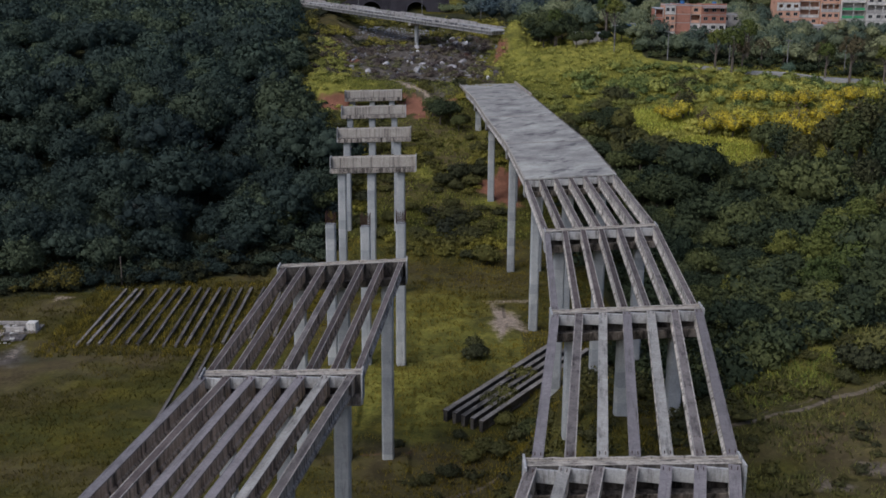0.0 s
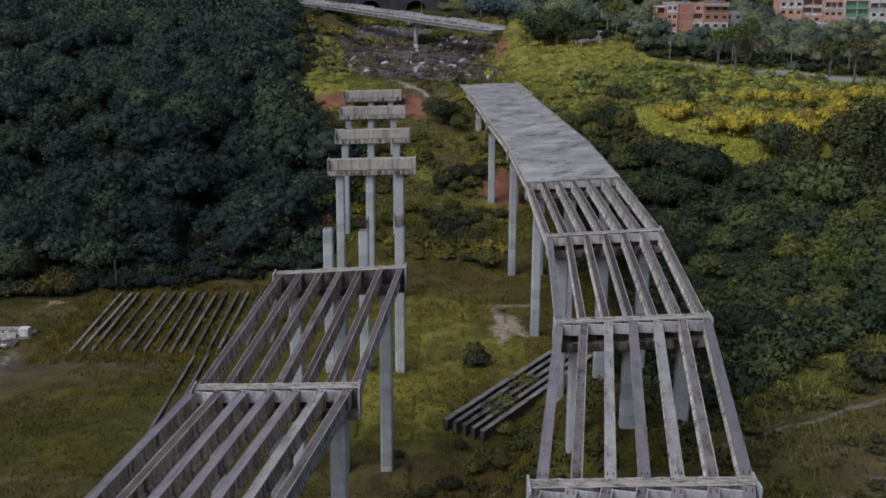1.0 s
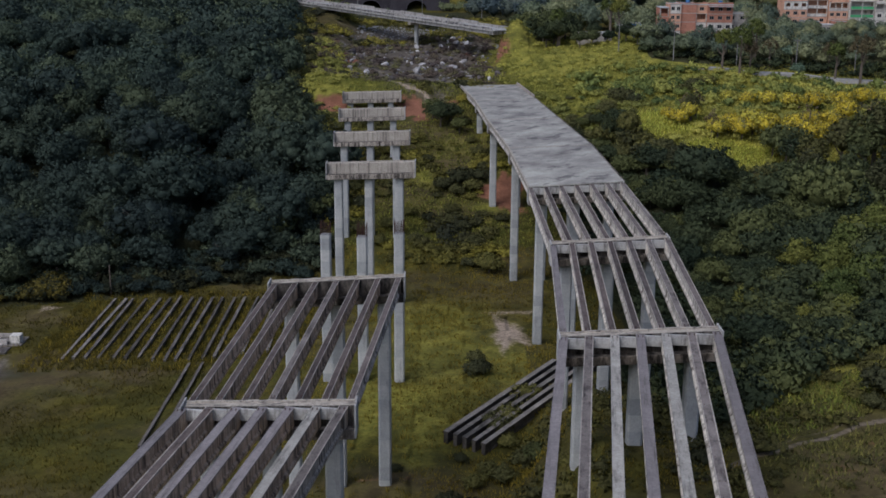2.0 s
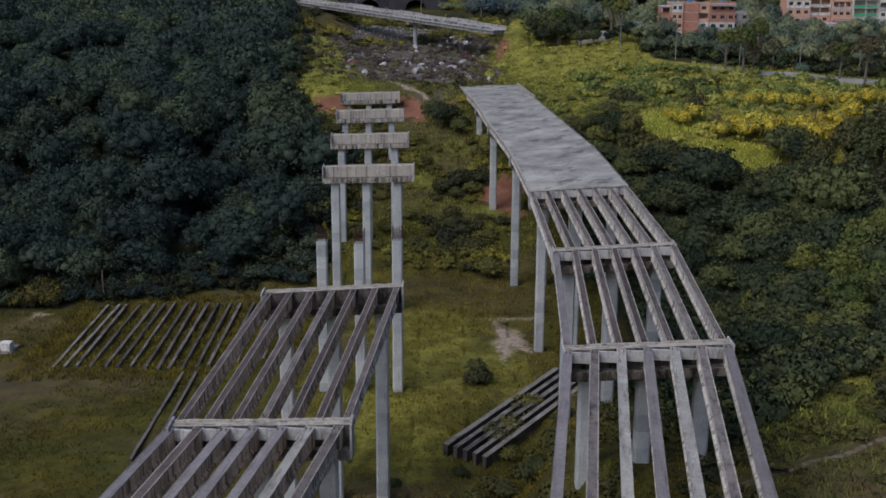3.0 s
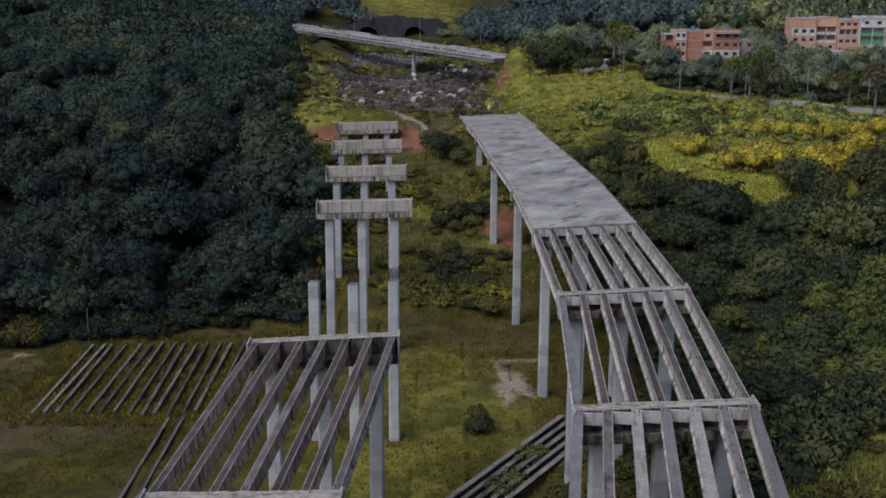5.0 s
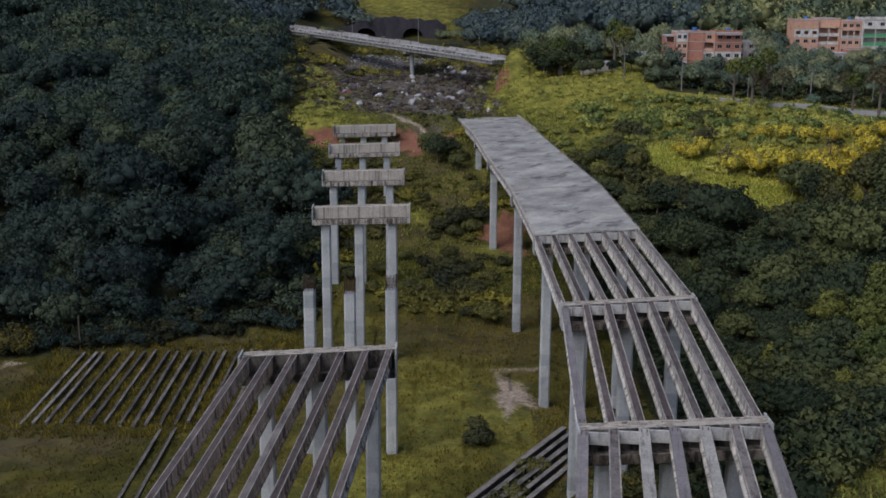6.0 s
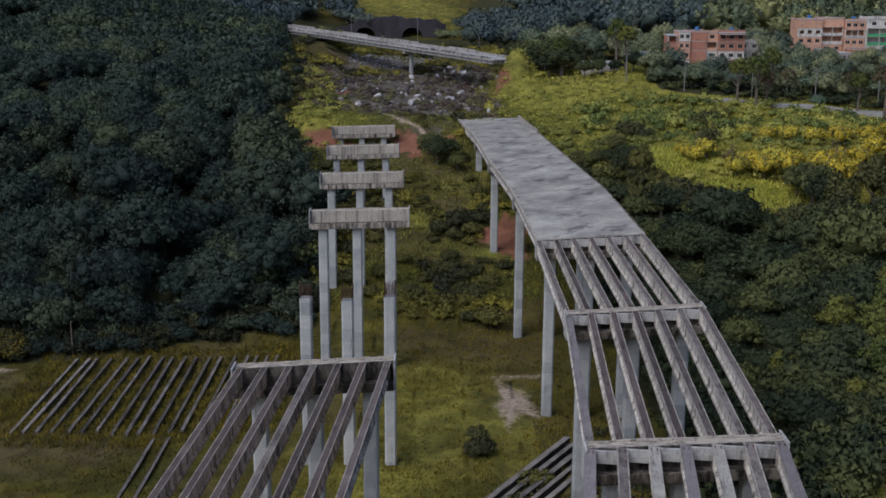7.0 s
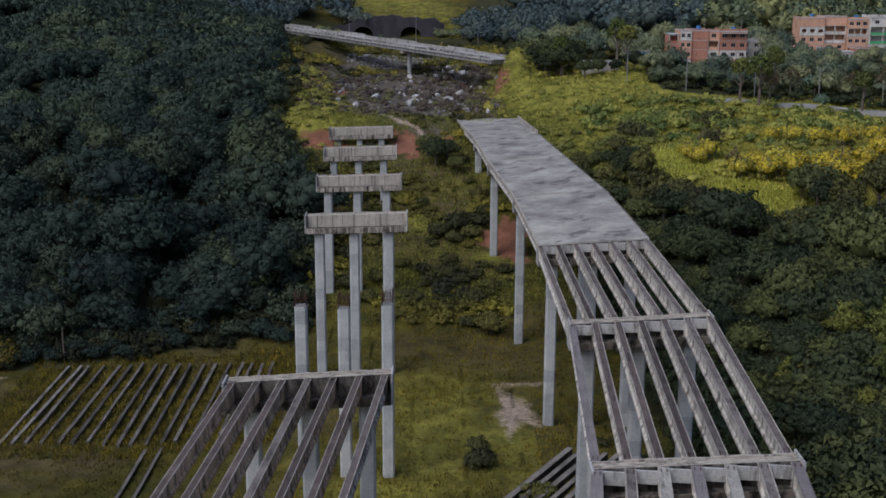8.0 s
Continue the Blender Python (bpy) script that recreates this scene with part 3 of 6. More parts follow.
def make_bent(b, group, name="viaduct_pier", fins=True, shift=0.0, dark_ledge=True, dark=False, pale=False):
    c, width, slope = bent_frame(b)
    foot = min(gz(c.x + u, c.y) for u in (-5.6, 0, 5.6))
    root = empty(name, Matrix.Translation((c.x, c.y, foot)), "grey concrete viaduct pier, three tall columns under a streaked cap beam", "bridge pier", group)
    top = c.z - foot
    h = width / 2
    bm = box(bmesh.new(), -h, h, -STEM / 2, STEM / 2, top - BEAM_DEPTH - 0.1, top, 0.03, slope, 0, 1)
    # dark: the stem's colour holds the shade under the cross walls, besides stains
    part("stem", bm, [CONC_STAIN_SHADE if dark else CONC_CAP, CONC_CAP_TOP], root, "streaked upright wall of the cap beam")
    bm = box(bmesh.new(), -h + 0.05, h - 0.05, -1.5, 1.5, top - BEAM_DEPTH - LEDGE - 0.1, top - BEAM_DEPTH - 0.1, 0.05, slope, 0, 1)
    part("ledge", bm, [CONC_LEDGE_PALE if pale else CONC_STAIN_SHADE if dark_ledge else CONC_LEDGE, CONC_STAIN_SHADE], root, "cracked pale bearing ledge" if pale else "dark stained bearing ledge")
    rng = random.Random(int(c.y))
    us = [-h + 2 * h * k / 22 for k in range(23)]
    prev, bm = None, bmesh.new()
    for u in us:
        t = top + slope * u + 0.12 + rng.uniform(-0.05, 0.05)
        ring = [bm.verts.new(q) for q in ((u, STEM / 2 - 0.25, top + slope * u - 0.02), (u, STEM / 2 - 0.25, t), (u, STEM / 2, t), (u, STEM / 2, top + slope * u - 0.02))]
        if prev:
            for i in range(4):
                bm.faces.new((prev[i], ring[i], ring[(i + 1) % 4], prev[(i + 1) % 4]))
        prev = ring
    bmesh.ops.recalc_face_normals(bm, faces=bm.faces)
    part("lip", bm, CONC_CAP, root, "rough cast lip along the top")
    for sgn in (-1, 1):
        if fins:
            bm = box(bmesh.new(), sgn * h - 0.09, sgn * h + 0.09, -1.55, 1.0, top - BEAM_DEPTH - 0.9, top + 0.28, 0.02, slope)
            part("end_plate", bm, CONC_FIN, root, "thin upright end plate")
    for u in (-5.6 + shift, shift, 5.6 + shift):
        zf = gz(c.x + u, c.y) - foot - 0.6
        bm = column_mesh(bmesh.new(), u, 0, top - BEAM_DEPTH - LEDGE + slope * u - 0.05, zf)
        part("column", bm, CONC_COLUMN, root)
    for i in range(7):
        u = beam_offset(i, width)
        for sy in (-1, 1):
            bm = box(bmesh.new(), u - 0.3, u + 0.3, sy * 1.15 - 0.25, sy * 1.15 + 0.25, top - BEAM_DEPTH - 0.11 + slope * u, top - BEAM_DEPTH - 0.02 + slope * u)
            part("bearing", bm, CONC_LEDGE, root)
    return root


def beam_offset(i, width, inset=(0.575, 0.575)):
    return -width / 2 + inset[0] + i / 6 * (width - inset[0] - inset[1])


def beam_parts(root, length, mats, rng, loops=True, gaps=None, lips=True):
    """An I-beam along +y with its top at z = 0."""
    half = [(0.34, -0.025), (0.37, 0.0), (0.44, 0.0), (0.44, -0.15), (0.12, -0.30), (0.12, -1.40), (0.30, -1.56), (0.30, -1.85)]
    outline = half + [(-x, z) for x, z in half[::-1]]
    sides = [0] * len(outline)
    for q in (-1,) if lips else (-3, -2, -1, 0, 1):
        sides[q] = 1
    for q in (0, 1, 2, 12, 13, 14) if lips else (2, 12):
        sides[q] = 2
    bm = prism(bmesh.new(), outline, 0.0, length, sides)
    bmesh.ops.recalc_face_normals(bm, faces=bm.faces)
    part("girder", bm, mats + [CONC_EDGE if loops else mats[1]], root)
    for y0, y1 in ((-0.02, 1.5), (length - 1.5, length + 0.02)):
        bm = box(bmesh.new(), -0.345, 0.345, y0, y1, -1.84, -0.17, 0.02)
        part("end_block", bm, mats[0], root)
    bm = bmesh.new()
    y = 0.6 if lips else length
    while y < length - 0.6:
        for sx in (-0.2, 0.2):
            box(bm, sx - 0.02, sx + 0.02, y - 0.02, y + 0.02, 0.0, rng.uniform(0.03, 0.07))
        y += rng.uniform(2.6, 4.4)
    if lips:
        part("stirrups", bm, RUST, root, "rusty stirrup stubs along the top")
    else:
        bm.free()
    if gaps:
        for gap, y0 in ((gaps[0], 0.08), (gaps[1], length - 0.33)):
            if not gap:
                continue
            part("diaphragm", box(bmesh.new(), 0.35, gap - 0.35, y0, y0 + 0.25, -1.12, -0.03, 0.015), CONC_FIN, root, "pale cross wall to the next beam")
    if loops:
        for y0 in (0.8, length - 0.8):
            for sx in (-0.22, 0.22):
                bm = tube(bmesh.new(), [(sx, y0 - 0.14, -0.02), (sx, y0 - 0.1, 0.14), (sx, y0 + 0.1, 0.14), (sx, y0 + 0.14, -0.02)], 0.035, 5)
                part("lifting_loop", bm, RUST, root)


def make_span(a, b, group, seed, top, ins=((0.5, 0.5), (0.5, 0.5)), name="bridge_beam", wide=1.0):
    (ca, wa, sa), (cb, wb, sb) = bent_frame(a), bent_frame(b)
    rng = random.Random(seed)
    for i in range(7):
        ua, ub = beam_offset(i, wa, ins[0]), beam_offset(i, wb, ins[1])
        pa, pb = Vector((ca.x + ua, ca.y, ca.z + sa * ua)), Vector((cb.x + ub, cb.y, cb.z + sb * ub))
        d = (pb - pa).normalized()
        pa, pb = pa + d * (STEM / 2 + 0.05), pb - d * (STEM / 2 + 0.05)
        yaw, pit = math.degrees(math.atan2(-d.x, d.y)), math.degrees(math.asin(d.z))
        root = empty(name, pose(pa.x, pa.y, pa.z - 0.01, pit, 0, yaw) @ Matrix.Diagonal((wide, 1, 1, 1)), "long weathered concrete I-beam with a dark stained top, resting on two piers", "bridge beam", group)
        mat = top[i] if isinstance(top, tuple) else top
        beam_parts(root, (pb - pa).length, [CONC_WEB_TAN if "western" in group else CONC_WEB, mat], rng, True, ((wa - sum(ins[0])) / 6 / wide, 0 if b is BENTS_WEST[2] else (wb - sum(ins[1])) / 6 / wide) if i < 6 else None, mat in (TOP_UMBER, TOP_MOTTLED, CONC_TOP))


EAST_TOPS = {0: (TOP_MOTTLED, TOP_WHITE, TOP_MOTTLED, TOP_MOTTLED, TOP_LILAC, TOP_LILAC, TOP_LILAC),
             1: (TOP_LILAC, TOP_MOTTLED, TOP_WHITE, TOP_LILAC, TOP_WHITE, TOP_MOTTLED, TOP_LILAC),
             2: (TOP_LILAC, TOP_UMBER, TOP_UMBER, TOP_UMBER, CONC_TOP, TOP_MOTTLED, CONC_TOP),
             3: (CONC_TOP, TOP_UMBER, CONC_TOP, TOP_UMBER, CONC_TOP, CONC_TOP, TOP_MOTTLED)}
WEST_TOPS = ((CONC_TOP_MID, TOP_UMBER, TOP_LILAC, TOP_LILAC, TOP_LILAC, TOP_WHITE, TOP_MOTTLED), (TOP_UMBER, TOP_UMBER, TOP_UMBER, TOP_MOTTLED, TOP_UMBER, TOP_UMBER, CONC_TOP))
for k, b in enumerate(BENTS_EAST[:-1]):
    make_bent(b, "piers of the eastern viaduct", dark_ledge=False, dark=k < 5, shift=-1.1 if k in (5, 6, 7) else 0.0)
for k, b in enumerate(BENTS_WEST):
    make_bent(b, "piers of the western viaduct", shift=-0.4 if k > 2 else 0.0, dark_ledge=k == 2, dark=k < 3, pale=k > 2)
for k in range(8):
    make_span(BENTS_EAST[k], BENTS_EAST[k + 1], "beams of the eastern viaduct", 10 + k, EAST_TOPS.get(k, CONC_TOP),
              {0: ((0.6, 0.6), (0.63, 0.5)), 1: ((0.93, 0.5), (0.5, 0.3)), 2: ((0.45, 0.6), (0.3, 0.15)), 3: ((0.15, 0.3), (0.3, 0.15))}.get(k, ((0.5, 0.5), (0.5, 0.5))), wide=0.86 if k in (2, 3) else 1.0)
for k in range(2):
    make_span(BENTS_WEST[k], BENTS_WEST[k + 1], "beams of the western viaduct", 40 + k, WEST_TOPS[k], (((0.5, 0.5), (0.2, 0.95)), ((0.46, 0.57), (0.7, 0.65)))[k], wide=(0.95, 0.74)[k])

# abutment at the far end of the eastern deck
c, wid, slo = bent_frame(BENTS_EAST[-1])
foot = gz(c.x, c.y) - 1.5
abut = empty("abutment", Matrix.Translation((c.x, c.y, foot)), "low concrete abutment that carries the end of the deck", "abutment")
part("wall", box(bmesh.new(), -wid / 2, wid / 2, -0.8, 0.8, 0, c.z - foot, 0.04, slo), CONC_CAP, abut)
for sgn in (-1, 1):
    part("end_plate", box(bmesh.new(), sgn * (wid / 2 + 0.1) - 0.1, sgn * (wid / 2 + 0.1) + 0.1, -1.4, 1.4, c.z - foot - 2.6, c.z - foot + 0.5, 0.02), CONC_FIN, abut)


# deck slabs on the far spans of the eastern viaduct
def make_deck(a, b, first):
    (ca, wa, sa), (cb, wb, sb) = bent_frame(a), bent_frame(b)
    root = empty("deck_slab", Matrix.Translation(ca), "stained grey concrete deck slab lying on the beams", "deck slab", "deck slabs of the eastern viaduct")
    y0, y1 = (-0.9 if first else 0.02), (cb - ca).y - 0.02

    def at(u, t, z):
        w, s = wa + (wb - wa) * t, sa + (sb - sa) * t
        q = ca.lerp(cb, t) - ca
        return (q.x + u * w / 2, y0 + (y1 - y0) * t, q.z + s * u * w / 2 + z)

    bm = bmesh.new()
    nx, ny = 14, 24
    rng = np.random.default_rng(int(ca.y))
    dz = rng.normal(0, 0.012, (ny + 1, nx + 1))
    grid = [[bm.verts.new(at(-1 + 2 * i / nx, j / ny, 0.26 + dz[j][i])) for i in range(nx + 1)] for j in range(ny + 1)]
    low = [[bm.verts.new(at(u, t, 0.03)) for u in (-1, 1)] for t in (0, 1)]
    for j in range(ny):
        for i in range(nx):
            bm.faces.new((grid[j][i], grid[j][i + 1], grid[j + 1][i + 1], grid[j + 1][i]))
    bm.faces.new([low[0][0], low[0][1]] + grid[0][::-1])
    bm.faces.new([low[1][1], low[1][0]] + grid[ny])
    bm.faces.new([low[1][0], low[0][0]] + [grid[j][0] for j in range(ny + 1)])
    bm.faces.new([low[0][1], low[1][1]] + [grid[j][nx] for j in range(ny, -1, -1)])
    bm.faces.new((low[0][0], low[1][0], low[1][1], low[0][1]))
    bmesh.ops.recalc_face_normals(bm, faces=bm.faces)
    part("slab", bm, CONC_DECK, root)
    for u0, u1, z0, z1, mat, label in ((-1.03, -0.985, -0.25, 0.40, CONC_CAP, "pale cast edge strip"), (1.002, 1.022, 0.0, 0.34, CONC_LEDGE, "rough dark edge strip")):
        bm = bmesh.new()
        vs = [bm.verts.new(at(u, t, z)) for t in (0, 1) for u, z in ((u0, z0), (u1, z0), (u1, z1), (u0, z1))]
        for ids in ((0, 1, 2, 3), (7, 6, 5, 4), (0, 4, 5, 1), (1, 5, 6, 2), (2, 6, 7, 3), (3, 7, 4, 0)):
            bm.faces.new([vs[i] for i in ids])
        bmesh.ops.recalc_face_normals(bm, faces=bm.faces)
        part("edge_strip", bm, mat, root, label)
    # a thin raised seam across the joint
    bm = bmesh.new()
    for i in range(nx):
        u0, u1 = -1 + 2 * i / nx, -1 + 2 * (i + 1) / nx
        vs = [bm.verts.new(at(u, 1 - e, z)) for u in (u0, u1) for e, z in ((0.012, 0.26), (0.012, 0.31), (0.002, 0.31), (0.002, 0.26))]
        for ids in ((0, 4, 5, 1), (1, 5, 6, 2), (2, 6, 7, 3)):
            bm.faces.new([vs[k] for k in ids])
    part("joint", bm, CONC_EDGE, root, "raised cast joint")
    return root, at


for k in range(4, 8):
    deck, at = make_deck(BENTS_EAST[k], BENTS_EAST[k + 1], k == 4)
    if k == 7:
        bm = bmesh.new()
        vs = [bm.verts.new(at(u, t, z)) for t in (0.05, 1) for u, z in ((0.965, 0.25), (0.99, 0.25), (0.985, 1.1), (0.97, 1.1))]
        for ids in ((0, 1, 2, 3), (7, 6, 5, 4), (0, 4, 5, 1), (1, 5, 6, 2), (2, 6, 7, 3), (3, 7, 4, 0)):
            bm.faces.new([vs[i] for i in ids])
        bmesh.ops.recalc_face_normals(bm, faces=bm.faces)
        part("parapet", bm, CONC_EDGE, deck, "short length of finished pale parapet")

# the unfinished bent of the western viaduct: bare columns with starter bars
for x, top in ((-17.7, 23.4), (-12.2, 23.1), (-6.6, 23.6)):
    zf = gz(x, 174.2)
    root = empty("unfinished_column", Matrix.Translation((x, 174.2, zf)), "unfinished grey concrete column with rusty starter bars on top", "column", "unfinished columns")
    part("shaft", column_mesh(bmesh.new(), 0, 0, top - zf, -0.6), CONC_COLUMN, root)
    rng = random.Random(int(-x * 10))
    for k in range(28):
        side, s = k % 4, (k // 4 + 0.5) / 7 * 1.4 - 0.7
        px, py = ((s, -0.72), (s, 0.72), (-0.72, s), (0.72, s))[side]
        hgt = rng.uniform(1.4, 2.2)
        bm = tube(bmesh.new(), [(px, py, top - zf - 0.05), (px + rng.uniform(-.06, .06), py + rng.uniform(-.06, .06), top - zf + hgt)], 0.035, 5)
        part("starter_bar", bm, RUST, root)
    bm = bmesh.new()
    for z in (0.35, 0.8, 1.25):
        for q0, q1 in (((-.75, -.75), (.75, -.75)), ((.75, -.75), (.75, .75)), ((.75, .75), (-.75, .75)), ((-.75, .75), (-.75, -.75))):
            tube(bm, [(*q0, top - zf + z), (*q1, top - zf + z)], 0.014, 5)
    part("tie_bars", bm, RUST, root)


# ---- beams stored on the ground ----
def stored_beam(x, y, length, yaw, group, seed, lift=1.05, top=CONC_OLD, side=CONC_WEB_OLD, wide=1.0):
    rng = random.Random(seed)
    d = (-math.sin(radians(yaw)), math.cos(radians(yaw)))
    za, zb = gz(x, y), gz(x + d[0] * length, y + d[1] * length)
    pit = math.degrees(math.atan2(zb - za, length))
    root = empty("stored_beam", pose(x, y, za + lift, pit, 0, yaw) @ Matrix.Diagonal((wide, 1, 1, 1)), "dark weathered concrete I-beam stored on blocks in the grass", "bridge beam", group)
    beam_parts(root, length, [side, top], rng, False)
    for t in (0.06, 0.94):
        part("support_block", box(bmesh.new(), -0.5, 0.5, t * length - 0.3, t * length + 0.3, -2.6, -1.85), CONC_LEDGE, root)


for k in range(18):
    rr = random.Random(70 + k)
    stored_beam(-65.7 + 2.22 * k + rr.uniform(-0.32, 0.32), 192.4 + rr.uniform(-0.5, 0.5), 34.6 - 0.9 * max(0, k - 12), 0.8 + rr.uniform(-0.6, 0.6), "beams stored in the field", k, 0.52, rr.choice((CONC_OLD, CONC_OLD_PALE, CONC_OLD, CONC_OLD_DARK)), CONC_WEB_OLD, rr.uniform(0.5, 0.68))
for k in range(2):
    stored_beam(-42.9 + 2.35 * k, 156.5, 33.5, 0.2, "beams stored in the field", 30 + k, 0.5, CONC_OLD, CONC_OLD_DARK, 0.55)
for k in range(5):
    stored_beam(0.6 + 1.25 * k, 150.6 - 0.77 * k, 34.0, -31.0 - 0.5 * k, "beams stored under the viaduct", 40 + k, 1.75, CONC_OLD_PALE, CONC_OLD_DARK, (0.95, 0.8, 0.9, 0.75, 0.85)[k])


# ---- trees ----
def ico(sub):
    bm = bmesh.new()
    bmesh.ops.create_icosphere(bm, subdivisions=sub, radius=1.0)
    v = np.array([q.co[:] for q in bm.verts])
    t = np.array([[q.index for q in fc.verts] for fc in bm.faces])
    bm.free()
    return v, t


ICO1, ICO2 = ico(1), ico(2)
OCTA = (np.array([(1, 0, 0), (-1, 0, 0), (0, 1, 0), (0, -1, 0), (0, 0, 1), (0, 0, -1)], float),
        np.array([(0, 2, 4), (2, 1, 4), (1, 3, 4), (3, 0, 4), (2, 0, 5), (1, 2, 5), (3, 1, 5), (0, 3, 5)]))


def crown_arrays(rng, radius, height, clumps, leaves, leaf, lift=0.0, puff=0.25, low=-0.25, core=None, up=0.3, heart=0.62):
    """An uneven crown of rounded leaf clumps over a dark heart: places, triangles and soft normals."""
    V, F, N, base = [], [], [], 0
    cv, ct = core or ICO1
    mid = np.array([0, 0, lift + height * 0.5])
    half = np.array([radius, radius, height * 0.5])
    ph = rng.uniform(0, 6.28, 3)
    lobes = rng.integers(2, 5)
    tip = rng.uniform(0.75, 1.0)

    def add(v, f, n):
        nonlocal base
        V.append(v)
        F.append(f + base)
        N.append(n / np.linalg.norm(n, axis=1)[:, None])
        base += len(v)

    if heart:
        add(cv * half * heart + mid, ct, cv)
    turn = rng.uniform(0, 6.28)
    for k in range(clumps):
        z = 1 - (1 - low) * (k + rng.uniform(0.1, 0.9)) / clumps
        a = turn + 2.39996 * k + rng.normal(0, 0.25)
        flat = math.sqrt(max(0.0, 1 - z * z))
        d = np.array([flat * math.cos(a), flat * math.sin(a), z * tip])
        reach = (0.74 + 0.13 * math.sin(lobes * a + ph[0]) + 0.09 * math.sin(2.6 * z + 2 * a + ph[1])) * rng.uniform(0.84, 1.12)
        c = mid + half * d * reach
        r = radius * puff * rng.uniform(0.5, 1.4)
        s = np.array([r, r, r * rng.uniform(0.68, 0.92)])
        out = d + np.array([0, 0, up])
        add(cv * s * 0.48 * (1 + 0.32 * rng.normal(size=(len(cv), 1))) + c, ct, 0.8 * cv + 0.4 * out)
        n = rng.normal(size=(leaves, 3)) + 0.55 * out
        n /= np.linalg.norm(n, axis=1)[:, None]
        p = c + n * s * rng.uniform(0.66, 1.34, (leaves, 1))
        soft = 0.7 * n + 0.4 * out + rng.normal(0, 0.34, (leaves, 3))
        q = n + rng.normal(0, 0.5, (leaves, 3))
        q /= np.linalg.norm(q, axis=1)[:, None]
        u = np.cross(q, rng.normal(size=(leaves, 3)))
        u /= np.linalg.norm(u, axis=1)[:, None]
        w = np.cross(q, u)
        sz = leaf * rng.uniform(0.6, 1.55, (leaves, 1))
        tri = np.stack([p - u * sz * 0.6, p + u * sz * 0.6, p + w * sz * 0.95], 1).reshape(-1, 3)
        add(tri, np.arange(3 * leaves).reshape(-1, 3), np.repeat(soft, 3, axis=0))
    return np.concatenate(V), np.concatenate(F), np.concatenate(N)


def tree_proto(name, seed, radius, height, trunk, mat, label, clumps=34, leaves=26, leaf=0.4, category="tree", group="", puff=0.27, heart=0.6):
    """One tree with trunk, limbs and crown; the first stands far below and is only a pattern to copy."""
    rng = np.random.default_rng(seed)
    root = empty(name, Matrix.Translation((0, 0, 0)), label, category, group)
    co, fa, no = crown_arrays(rng, radius, height - trunk, clumps, leaves, leaf, trunk, puff, heart=heart)
    cr = mesh_of("crown", co, fa, [mat], None, no)
    cr.parent = root
    bm = bmesh.new()
    r = 0.035 * height
    top = (rng.normal(0, 0.3), rng.normal(0, 0.3), height * 0.72)
    tube(bm, [(0, 0, -1.0), (top[0] * 0.3, top[1] * 0.2, height * 0.3), top], r, 7, 0.35)
    for k in range(5):
        a, z0 = rng.uniform(0, 6.28), height * rng.uniform(0.3, 0.55)
        e = (radius * 0.6 * math.cos(a), radius * 0.6 * math.sin(a), z0 + height * rng.uniform(0.15, 0.3))
        tube(bm, [(top[0] * 0.3, top[1] * 0.2, z0), (e[0] * 0.5, e[1] * 0.5, z0 + (e[2] - z0) * 0.4), e], r * 0.45, 5, 0.3)
    part("trunk", bm, BARK, root, "rough grey-brown trunk and limbs")
    return root


def plant(proto, x, y, s=1.0, yaw=0.0, sink=0.0):
    return copy_thing(proto, pose(x, y, gz(x, y) - sink, 0, 0, yaw) @ Matrix.Diagonal((s, s, s, 1)))


def remove(proto):
    for o in list(proto.children_recursive) + [proto]:
        bpy.data.objects.remove(o)


def scatter(rng, x0, x1, y0, y1, gap, keep):
    """Jittered grid of places for which keep(x, y) holds."""
    xs, ys = np.meshgrid(np.arange(x0, x1, gap), np.arange(y0, y1, gap))
    xs = xs + rng.uniform(-0.48, 0.48, xs.shape) * gap
    ys = ys + rng.uniform(-0.48, 0.48, ys.shape) * gap
    xs, ys = xs.ravel(), ys.ravel()
    ok = np.asarray(keep(xs, ys)).astype(bool)
    return xs[ok], ys[ok]


def joined(name, protos, xs, ys, sizes, rng, mats, label, category, sink=0.3, zs=None, tints=None):
    """Many plants in one mesh, for what nobody could count."""
    V, F, T, N, base = [], [], [], [], 0
    zs = ground_z(xs, ys) if zs is None else zs
    for k, (x, y, z, s) in enumerate(zip(xs, ys, zs, sizes)):
        co, fa, *no = protos[rng.integers(len(protos))]
        a = rng.uniform(0, 6.283)
        ca, sa = np.cos(a), np.sin(a)
        sq = rng.uniform(0.85, 1.2)
        V.append(np.stack([(co[:, 0] * ca - co[:, 1] * sa) * s + x, (co[:, 0] * sa + co[:, 1] * ca) * s + y, co[:, 2] * s * sq + z - sink], -1))
        F.append(fa + base)
        if no:
            n = no[0]
            N.append(np.stack([n[:, 0] * ca - n[:, 1] * sa, n[:, 0] * sa + n[:, 1] * ca, n[:, 2]], -1))
        T.append(np.full(len(co), rng.uniform(0, 1) if tints is None else tints[k]))
        base += len(co)
    ob = mesh_of(name, np.concatenate(V), np.concatenate(F), mats, np.concatenate(T), np.concatenate(N) if N else None)
    return tagged(ob, label, category, kind="stuff")


rng = np.random.default_rng(11)
DARK = [tree_proto("forest_tree", 100 + k, 5.0 + 0.5 * (k % 3), 8.5 + k % 4, 0.5, LEAF_SHADED, "dense dark green forest tree, its leaves darkened further for shade", 56, 36, 0.36, "tree", "trees at the edge of the wood") for k in range(6)]
